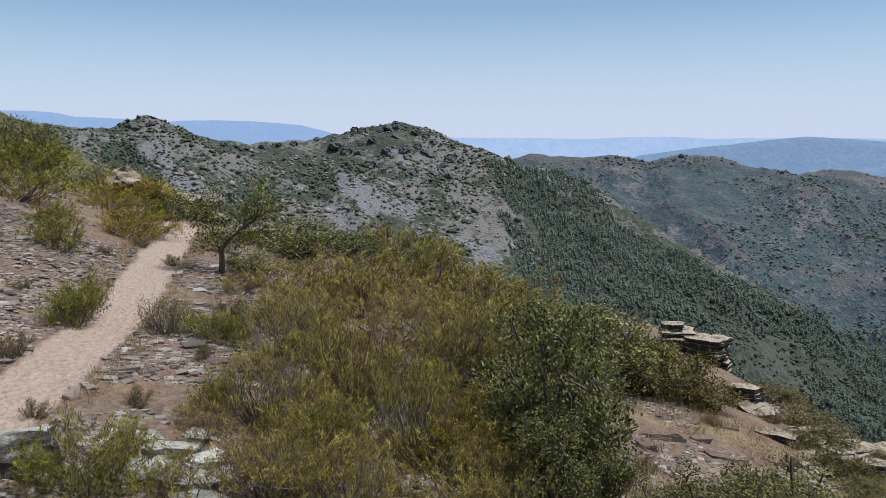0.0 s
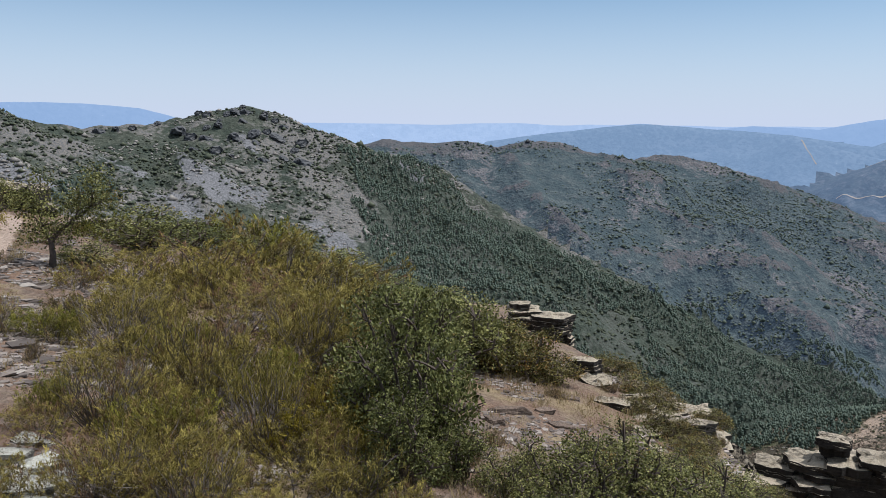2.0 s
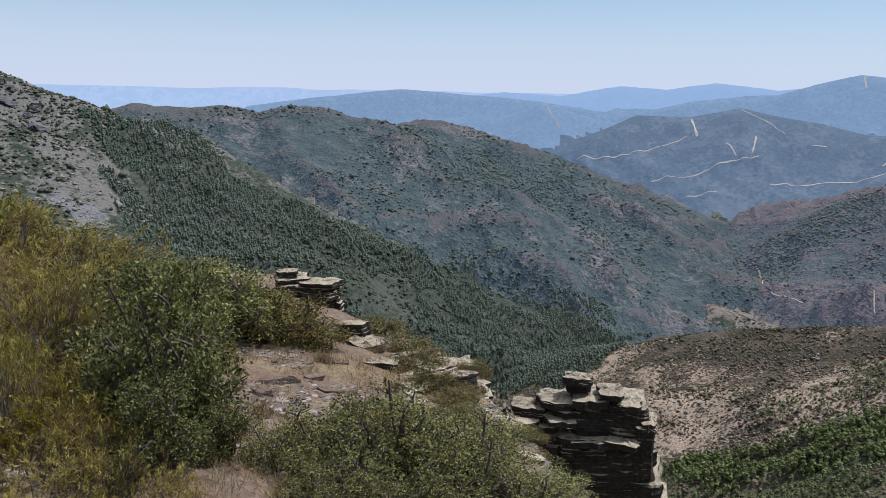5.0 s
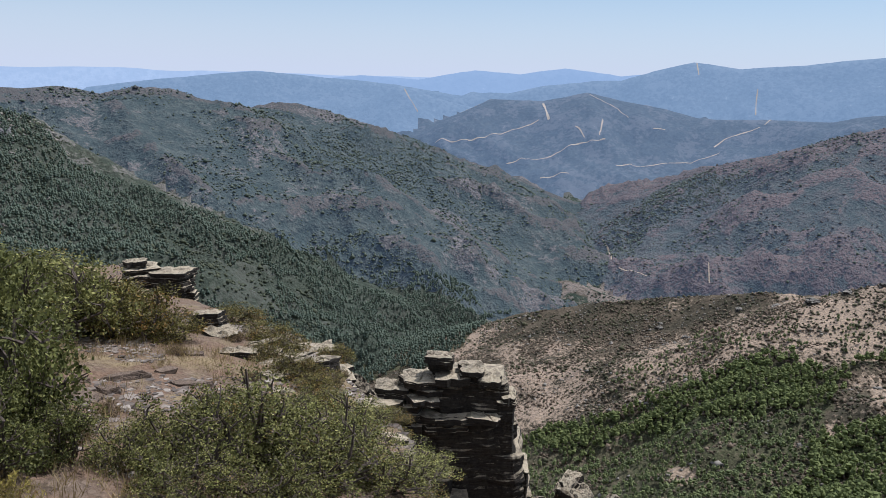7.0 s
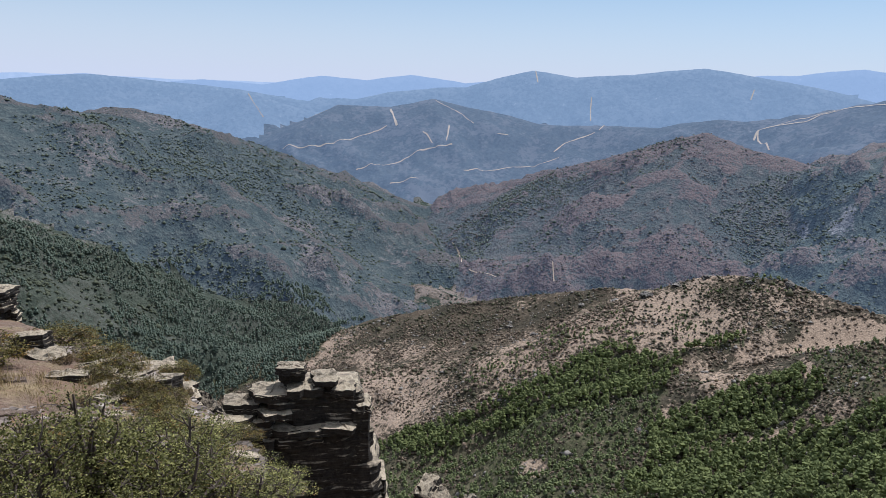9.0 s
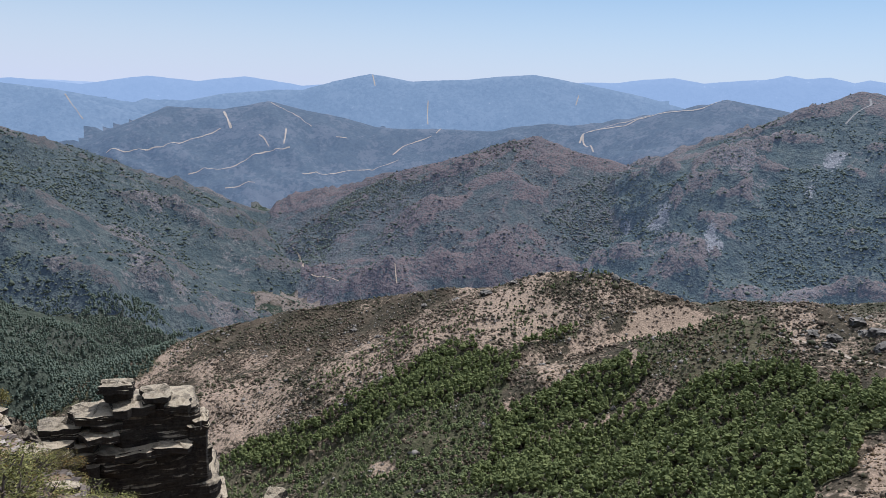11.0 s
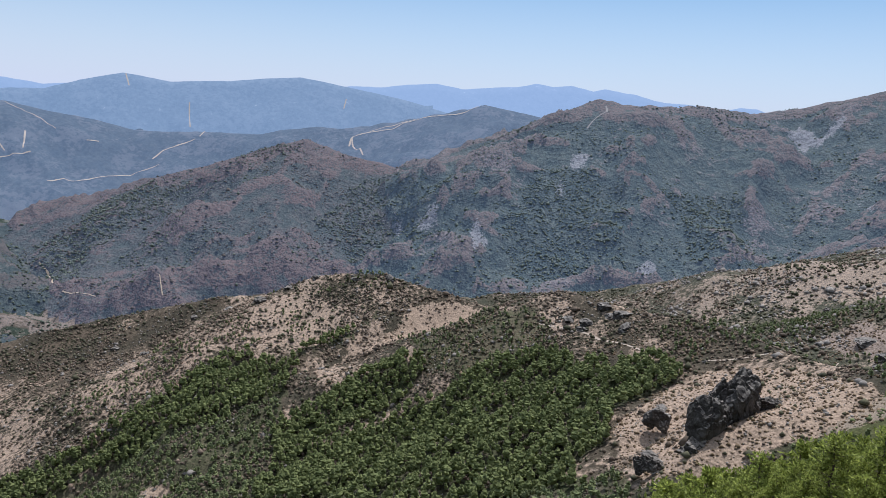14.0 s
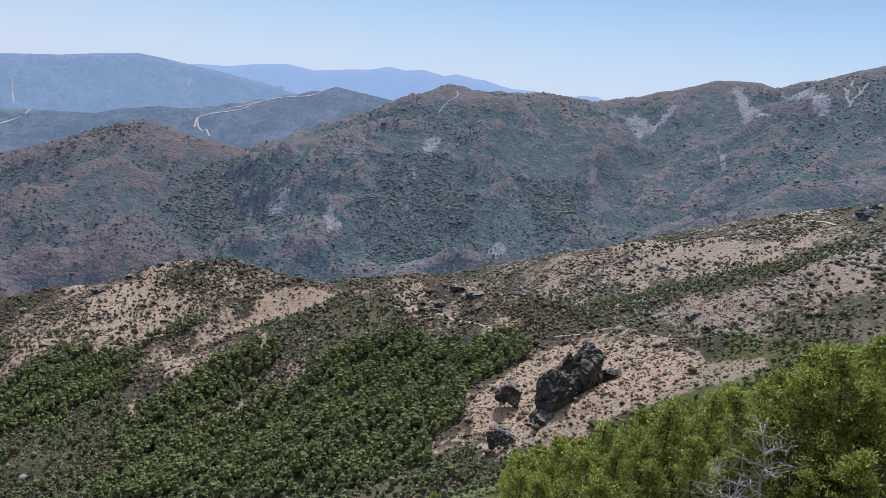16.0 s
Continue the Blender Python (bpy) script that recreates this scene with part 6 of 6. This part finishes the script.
def wall_mesh(wide, deep, tall, seed):
    """A solid rock wall with broken corners, its face ribbed by the edges of many thin beds."""
    n, m = 48, 40
    a = np.arange(n) * 6.283185 / n
    box = np.minimum(1.0 / np.maximum(np.abs(np.cos(a)), np.abs(np.sin(a))), 1.28)
    v = []
    for j in range(m + 1):
        z = tall * j / m
        for k in range(n):
            x, y = box[k] * math.cos(a[k]) * wide / 2, box[k] * math.sin(a[k]) * deep / 2
            p = Vector((x * 1.8, y * 1.8, z * 11.0 + 0.6 * x)) + Vector((seed * 3.7, seed, 0))
            q = Vector((x * 2.4, y * 2.4, z * 2.0)) + Vector((seed, seed * 2.1, 5))
            out = 1 + (0.045 * noise.noise(p) + 0.025 * noise.noise(p * 2.7) + 0.13 * noise.noise(q)) / max(0.5, wide * 0.6)
            v.append((x * out, y * out, z + 0.03 * noise.noise(q * 2.0)))
    v.append((0, 0, tall))
    i, j = np.meshgrid(np.arange(m), np.arange(n), indexing="ij")
    q = np.stack([i * n + j, i * n + (j + 1) % n, (i + 1) * n + (j + 1) % n, (i + 1) * n + j], -1).reshape(-1, 4)
    top = np.stack([m * n + np.arange(n), m * n + (np.arange(n) + 1) % n, np.full(n, len(v) - 1)], 1)
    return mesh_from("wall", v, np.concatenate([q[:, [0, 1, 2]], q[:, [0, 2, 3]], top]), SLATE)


# the cliff head at the edge: beds over an undercut wall coloured dark for shade
def cliff_head(x, y, z, bearing, rows, label, seed):
    """Piles of slate beds; each: left, right, top, foot, how far its front stands back, depth, slant of its foot to the right."""
    root = tagged(new("rock_outcrop"), label, "rock")
    root.matrix_basis = pose(x, y, z, 0, 0, -bearing)
    for i, (u0, u1, top, foot, back, deep, slant) in enumerate(rows):
        r = np.random.default_rng(seed * 13 + i)
        t, b = top, 0
        while t > foot + 0.01:
            bed = min(t - foot, float(r.uniform(0.045, 0.16)))
            if t - foot - bed < 0.03:
                bed = t - foot
            low = (top - t) / max(top - foot, 0.01)
            wide = (u1 - u0) * float(r.uniform(0.93, 1.05)) * (1.0 if b == 0 else 0.97)
            # the outline of a bed reaches a little past its nominal half width
            ob = part("slab", bed_mesh(wide * 1.02, deep * float(r.uniform(0.9, 1.05)) * 0.98, bed * 1.04, seed + 41 * i + b), root)
            ob.matrix_basis = pose((u0 + u1) / 2 + slant * low + r.normal(0, 0.012), back + deep / 2 + r.normal(0, 0.03), t - bed, r.normal(0, 1.2) - 2, r.normal(0, 1.2), r.normal(0, 5))
            t -= bed
            b += 1
    return root


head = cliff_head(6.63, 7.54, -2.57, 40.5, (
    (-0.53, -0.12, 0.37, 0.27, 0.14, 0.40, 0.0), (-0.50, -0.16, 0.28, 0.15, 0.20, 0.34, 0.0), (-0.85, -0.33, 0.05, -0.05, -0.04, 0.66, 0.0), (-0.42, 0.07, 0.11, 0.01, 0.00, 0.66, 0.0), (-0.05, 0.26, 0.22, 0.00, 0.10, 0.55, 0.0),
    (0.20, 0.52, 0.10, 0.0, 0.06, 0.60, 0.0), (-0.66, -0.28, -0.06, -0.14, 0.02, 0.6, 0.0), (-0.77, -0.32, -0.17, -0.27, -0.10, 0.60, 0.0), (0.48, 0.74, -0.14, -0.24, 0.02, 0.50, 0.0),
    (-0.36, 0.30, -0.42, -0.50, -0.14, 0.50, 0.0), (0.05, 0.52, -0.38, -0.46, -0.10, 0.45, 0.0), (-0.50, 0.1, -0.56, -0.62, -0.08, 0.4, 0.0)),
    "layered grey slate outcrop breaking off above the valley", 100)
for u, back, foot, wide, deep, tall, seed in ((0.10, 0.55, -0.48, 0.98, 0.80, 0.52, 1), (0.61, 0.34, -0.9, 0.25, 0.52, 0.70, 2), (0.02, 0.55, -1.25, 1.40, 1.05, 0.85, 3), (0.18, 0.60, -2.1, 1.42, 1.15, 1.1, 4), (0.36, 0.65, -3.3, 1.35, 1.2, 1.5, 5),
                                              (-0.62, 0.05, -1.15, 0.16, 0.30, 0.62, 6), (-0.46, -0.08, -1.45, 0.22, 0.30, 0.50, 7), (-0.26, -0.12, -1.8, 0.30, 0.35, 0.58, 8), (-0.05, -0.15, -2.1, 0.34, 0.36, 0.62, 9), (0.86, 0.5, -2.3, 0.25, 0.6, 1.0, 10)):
    wall = part("wall", wall_mesh(wide, deep, tall, seed), head, "ribbed rock face coloured dark as if shaded")
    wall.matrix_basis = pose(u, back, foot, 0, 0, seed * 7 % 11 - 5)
cliff_head(5.72, 8.23, -2.78, 36, ((-0.40, 0.32, -0.02, -0.16, -0.12, 0.55, 0.0), (-0.36, 0.20, -0.15, -0.6, -0.05, 0.6, 0.0), (-0.05, 0.40, 0.10, -0.02, 0.05, 0.5, 0.0), (0.15, 0.6, -0.1, -0.5, 0.0, 0.6, 0.05)),
           "flat slate beds beside a square boulder", 137)
blocks(5.52, 8.36, -2.65, ((0, 0, 0, 0.27, 0.26, 0.30, 0.05, 20),), "square grey boulder on flat slate slabs", SLATE, 5, 4, 0.035)
outcrop(4.95, 8.6, -2.6, 32, ((0.0, 0.0, 0.48, 0.30, 0.55, 0.5, -9), (0.1, 0.1, 0.22, 0.24, 0.75, 0.6, 5)), "pale weathered slate boulder behind shrubs", 150)
blocks(7.75, 6.42, -4.05, ((0, 0, 0, 0.46, 0.40, 0.36, 0.1, 30), (-0.42, 0.28, -0.12, 0.26, 0.24, 0.22, 0.0, 80), (0.3, -0.3, -0.25, 0.4, 0.35, 0.35, 0.0, 10), (-0.1, 0.2, -0.5, 0.7, 0.6, 0.4, 0.0, 50)), "rounded pale rock at the edge of the drop", SLATE, 11, 4, 0.045)
outcrop(5.05, 9.7, -2.75, 27, ((0.0, 0.0, 0.36, 0.16, 0.8, 0.5, -4), (0.5, -0.4, 0.3, 0.2, 0.7, 0.5, 4), (-0.3, 0.5, 0.36, 0.14, 0.6, 0.4, -6), (0.5, 0.6, 0.22, 0.2, 0.6, 0.5, 3)), "flat pale slabs along the rim of the slope", 172)
# slabs further along the edge
outcrop(6.45, 18.4, -4.15, 19, ((0.0, 0.0, 0.88, 0.62, 0.95, 0.9, -3), (0.05, 0.1, 0.35, 0.5, 0.85, 0.9, 2), (0.1, 0.1, -0.1, 0.8, 0.8, 0.9, -2), (-0.75, 0.3, 0.95, 0.16, 0.8, 0.6, 4), (-0.85, 0.3, 1.10, 0.12, 0.55, 0.5, -5),
                                (-0.7, 0.2, 0.78, 0.3, 0.9, 0.7, 1)), "dark overhanging slate block on the slope's edge", 160)
outcrop(4.55, 11.3, -2.55, 22, ((0.0, 0.0, 0.42, 0.22, 0.55, 0.4, -8), (0.2, -0.3, 0.22, 0.2, 0.5, 0.4, 5), (0.35, -0.7, 0.10, 0.16, 0.5, 0.35, -4)), "flat slate slabs among dry shrubs", 170)
outcrop(4.3, 9.5, -2.35, 24, ((0.0, 0.0, 0.22, 0.12, 0.6, 0.35, -4), (0.35, 0.1, 0.16, 0.14, 0.4, 0.3, 3)), "thin flat slate ledge on bare ground", 175)


def ledge(rows, label, seed, material):
    """Thin plates lying with the fall of the ground; each: place, width, depth, thickness, tilt."""
    x0, y0 = rows[0][0], rows[0][1]
    root = tagged(new("rock_outcrop"), label, "rock")
    root.matrix_basis = pose(x0, y0, height(x0, y0))
    for i, (x, y, wide, deep, thick, tilt) in enumerate(rows):
        ob = part("slab", slab_mesh(wide, deep, thick, seed + i, material), root)
        fall = math.degrees(math.atan(height(x - 0.2, y) - height(x + 0.2, y)) / 0.4) * 0.6
        ob.matrix_basis = pose(x - x0, y - y0, height(x, y) - height(x0, y0) - thick * 0.62, tilt, fall, (i * 61) % 70 - 35)


ledge(((1.85, 7.5, 0.29, 0.23, 0.10, 3), (2.12, 7.75, 0.22, 0.22, 0.09, -4), (2.4, 8.25, 0.55, 0.13, 0.12, -3), (2.95, 8.55, 0.27, 0.14, 0.10, 3), (1.95, 8.1, 0.18, 0.20, 0.1, -5), (3.1, 8.1, 0.55, 0.18, 0.08, -3), (3.6, 9.4, 0.27, 0.15, 0.1, 4), (3.3, 7.6, 0.57, 0.20, 0.09, -6)), "thin reddish slate ledges on bare ground", 180, RED_SLATE)
ledge(((4.2, 8.3, 0.4, 0.3, 0.12, 4), (4.5, 9.0, 0.5, 0.3, 0.12, -5), (4.9, 9.2, 0.4, 0.3, 0.12, 6), (4.0, 7.7, 0.3, 0.2, 0.1, -4), (5.2, 8.9, 0.5, 0.3, 0.14, 3), (4.7, 6.9, 0.35, 0.3, 0.16, 8), (4.4, 6.0, 0.3, 0.25, 0.14, -7),
       (5.0, 5.9, 0.4, 0.3, 0.16, 9), (5.3, 10.3, 0.5, 0.3, 0.12, -4), (5.6, 11.4, 0.6, 0.4, 0.14, 3)), "broken slate pieces near the drop", 230, SLATE)
# by the footpath
outcrop(-2.80, 4.95, -0.72, -28, ((0.0, 0.0, 0.42, 0.26, 0.42, 0.40, -8), (0.06, -0.05, 0.2, 0.24, 0.40, 0.42, 5), (-0.3, 0.1, 0.3, 0.3, 0.4, 0.4, 3)), "lichen-covered grey boulder beside the footpath", 190, 1.0, LICHEN)
ledge(((-1.95, 5.2, 0.46, 0.34, 0.16, -6), (-1.78, 4.98, 0.40, 0.30, 0.18, 5), (-2.05, 5.55, 0.42, 0.28, 0.12, -7), (-1.72, 5.4, 0.34, 0.24, 0.12, 4), (-2.12, 5.05, 0.3, 0.28, 0.16, 8), (-1.6, 4.75, 0.36, 0.3, 0.18, -5),
       (-1.9, 5.85, 0.3, 0.2, 0.09, 3), (-2.3, 5.75, 0.28, 0.2, 0.08, -6), (-1.55, 5.15, 0.26, 0.2, 0.12, 6)), "flat lichen-grey slate slabs beside a broom", 200, LICHEN)
blocks(-6.35, 21.0, -0.75, ((0, 0, 0.35, 0.45, 0.4, 0.6, 0.1, 20), (-0.7, 0.5, 0.45, 0.5, 0.4, 0.5, 0.0, 50), (-1.6, 0.8, 0.7, 0.6, 0.5, 0.45, 0.1, 80), (-2.6, 1.2, 1.0, 0.7, 0.5, 0.5, 0.0, 10), (0.35, -0.2, 0.1, 0.35, 0.3, 0.3, 0.0, 30)), "dark rocks under a bush on the hillside", SLATE, 61, 3, 0.06)
outcrop(-4.7, 18.7, -0.95, -14, ((0.0, 0.0, 0.3, 0.2, 0.6, 0.4, 4), (0.5, 0.2, 0.24, 0.2, 0.5, 0.4, -5), (0.9, -0.3, 0.2, 0.2, 0.4, 0.3, 5)), "low pale rocks beside the footpath", 220)


CRAG_MESHES = {True: [rock_mesh(70 + k, CRAG, 16, 0.10, 3, 0.25) for k in range(6)], False: [rock_mesh(80 + k, CRAG_FAR, 16, 0.11, 3, 0.2) for k in range(5)]}


def crags(rows, near, label):
    for i, (x, y, size) in enumerate(rows):
        ob = new("crag", CRAG_MESHES[near][i % len(CRAG_MESHES[near])])
        tagged(ob, label, "rock", "crags on the slopes")
        ob.matrix_basis = pose(x, y, height(x, y) - 0.06 * size, 0, 0, i * 71) @ Matrix.Diagonal((size * 1.2, size * 0.95, size * (0.7 if near else 0.85), 1))


def spread(n, box, gap, keep, size):
    """Places with room between them, each with a size."""
    out = []
    for p in scatter(n * 40, box, keep):
        if len(out) >= n:
            break
        if all(math.hypot(p[0] - q[0], p[1] - q[1]) > gap for q in out):
            out.append((p[0], p[1], size * float(rng.lognormal(0, 0.35))))
    return out


crags(((366, -35, 5.0), (307, -27, 5.0), (524, 17, 6.5), (534, -5, 8.0), (518, -16, 7.5), (500, -20, 6.0), (512, 8, 5.0), (623, 291, 8.0), (646, 274, 7.0),
       (595, 417, 5.0), (650, 250, 4.6), (659, 184, 5.5), (652, 213, 5.5), (316, -68, 4.0), (293, -38, 3.6), (635, 328, 5.0), (627, 357, 4.6), (517, 6, 5.6), (521, -9, 4.9),
       (328, -117, 3.8), (336, -113, 3.1), (491, -246, 5.2), (475, -223, 3.8), (468, -160, 6.5), (490, -158, 7.5)), True, "dark weathered crag on a dry slope")
crags(spread(34, (50, 116, 380, 900), 22, lambda x, y, o: ((o == NAMES.index("stony_spur")) | (o == NAMES.index("brown_spur"))) & (fbm(x, y, 70, 3, 311) > 0.18), 3.4), True, "small dark crag among dry scrub")
crags(((-131, 1263, 9), (-100, 1266, 9), (-86, 1268, 11), (-70, 1268, 10), (-45, 1266, 10), (-28, 1262, 8), (-58, 1209, 13), (-80, 1190, 9), (-123, 1184, 10), (-110, 1225, 9), (-40, 1225, 9), (-200, 1237, 7), (-385, 1105, 9), (-270, 1191, 9), (-250, 1200, 7), (-230, 1208, 8), (-409, 1098, 8), (-430, 1092, 8),
       (-13, 1251, 7), (579, 1896, 8), (430, 1935, 7), (669, -350, 11), (711, -378, 9), (690, -366, 8)), False, "grey crag crowning a distant slope")
crags(spread(22, (-9, 1, 1130, 1290), 26, lambda x, y, o: fbm(x, y, 60, 3, 317) > -0.05, 8.0), False, "grey rock knob on a mountain top")

# the great split rock on the spur: a tall head leaning over a lower undercut block, lesser ones about it
blocks(310.0, -57.0, -112.0, ((0, 0, 12, 9.5, 9, 13.0, 0.10, 0), (1, 6.5, 9, 6, 6, 10, -0.1, 40), (3, -6, 8, 6, 5, 8, 0.15, 70)), "huge split dark rock standing on the spur", CRAG, 21, 5, 0.04, 8)
blocks(295.0, -44.0, -117.0, ((0, 0, 8, 7, 8.0, 12.0, 0.10, 20), (-4, 2, 1, 5, 5.5, 6, 0.2, 60), (7, -5, 8, 6, 6, 9, 0.0, 30)), "undercut dark block leaning on a split rock", CRAG, 31, 5, 0.04, 8)
blocks(347.0, -33.4, -133.0, ((0, 0, 5, 6, 6.5, 7, 0.1, 20), (2, 5, 3, 5, 4, 5, 0.0, 60)), "dark crag beside a pine wood", CRAG, 41, 4, 0.06)
blocks(287.0, -26.5, -127.0, ((0, 0, 3, 4, 5.5, 5, 0.1, 20), (2, 4.5, 1.5, 4, 3.5, 4, 0.0, 60)), "low dark crag on bare soil", CRAG, 45, 4, 0.06)
blocks(315.0, -69.0, -107.0, ((0, 0, 2, 4, 5.0, 4.5, 0.1, 20), (2, -4.5, 1.5, 4, 3.5, 4, 0.0, 60)), "low rock above a dry slope", CRAG, 49, 4, 0.06)

STONES_ON = lambda x, y: fbm(x, y, 2.2, 3, 81) > -0.30
CHIP_V = np.array([(-0.9, -0.7, -0.6), (0.7, -0.9, -0.6), (0.9, 0.6, -0.6), (-0.6, 0.9, -0.6), (-0.8, -0.6, 0.7), (0.6, -0.8, 0.9), (0.8, 0.5, 0.6), (-0.5, 0.8, 0.8)])
CHIP_F = np.array([(4, 5, 6), (4, 6, 7), (0, 1, 5), (0, 5, 4), (1, 2, 6), (1, 6, 5), (2, 3, 7), (2, 7, 6), (3, 0, 4), (3, 4, 7)])


def pebbles(n, box, size, keep, label):
    x = rng.uniform(box[0], box[1], n)
    y = rng.uniform(box[2], box[3], n)
    z, onpath = ground_near(x, y)
    ok = keep(x, y) & (rng.uniform(0, 0.5, n) > onpath)
    p = np.stack([x, y, z], 1)[ok]
    s = size * rng.lognormal(0, 0.45, len(p))
    rad = np.stack([s * rng.uniform(0.7, 1.4, len(p)), s * rng.uniform(0.6, 1.0, len(p)), s * rng.uniform(0.12, 0.30, len(p))], 1)
    p[:, 2] += rad[:, 2] * 0.65
    v, f = blobs(p, rad, CHIP_V, CHIP_F, 0.28)
    tagged(new("loose_stones", mesh_from("loose_stones", v, f, SLATE_BITS)), label, "stones", kind="stuff")


def bits_material():
    m, nt, bsdf = nodes_of("slate_bits")
    g = nt.nodes.new("ShaderNodeNewGeometry")
    col = ramp(nt, g.outputs["Random Per Island"], [(0.0, (0.085, 0.066, 0.052)), (0.4, (0.18, 0.142, 0.112)), (0.75, (0.26, 0.21, 0.165)), (1.0, (0.38, 0.33, 0.27))])
    n = noise_node(nt, 40, 4, 0.7, position(nt))
    col = mix(nt, 0.5, col, ramp(nt, n, [(0.3, 0.5), (0.65, 1.0)]), "MULTIPLY")
    link(nt, col, bsdf.inputs["Base Color"])
    bsdf.inputs["Roughness"].default_value = 0.88
    return m


SLATE_BITS = bits_material()
pebbles(21000, (-8.5, 0.2, 4.0, 14.5), 0.032, lambda x, y: STONES_ON(x, y), "loose slate chips covering the bank")
pebbles(2000, (-11, 0.5, 5.0, 22.0), 0.055, lambda x, y: STONES_ON(x, y), "larger loose slate pieces on the slope")
pebbles(8000, (1.2, 6.6, 4.2, 13.0), 0.028, lambda x, y: STONES_ON(x, y), "broken slate on reddish bare soil")


# ---- dry grass ----
def straw(n, box, keep, tall, label):
    x, y = rng.uniform(box[0], box[1], n), rng.uniform(box[2], box[3], n)
    ok = keep(x, y)
    x, y = x[ok], y[ok]
    per = 9
    k = np.repeat(np.arange(len(x)), per)
    z, onpath = ground_near(x, y)
    good = onpath < 0.35
    k = k[good[k]]
    base = np.stack([x, y, z], 1)[k] + rng.normal(0, 0.035, (len(k), 3)) * (1, 1, 0)
    d = rng.normal(0, 0.38, (len(k), 3)) + (0, 0, 1)
    v, f = blades(base, d, tall * rng.uniform(0.5, 1.3, len(k)), 0.006)
    tagged(new("dry_grass", mesh_from("dry_grass", v, f, LEAF["straw"])), label, "grass", kind="stuff")


straw(2600, (-9, 1.5, 4, 20), lambda x, y: fbm(x, y, 1.6, 3, 95) > 0.16, 0.13, "thin straw-coloured dry grass on stony soil")
straw(2600, (0.5, 6.8, 4.0, 13), lambda x, y: fbm(x, y, 1.3, 3, 97) > 0.02, 0.14, "dry straw grass near the slope's edge")


def path_fringe(x, y):
    p = ground_near(x, y)[1]
    return (p > 0.0002) & (p < 0.4) & (fbm(x, y, 1.1, 3, 99) > -0.1)


straw(8000, (-8, -2, 4, 18), path_fringe, 0.10, "dry straw grass along the footpath's edges")
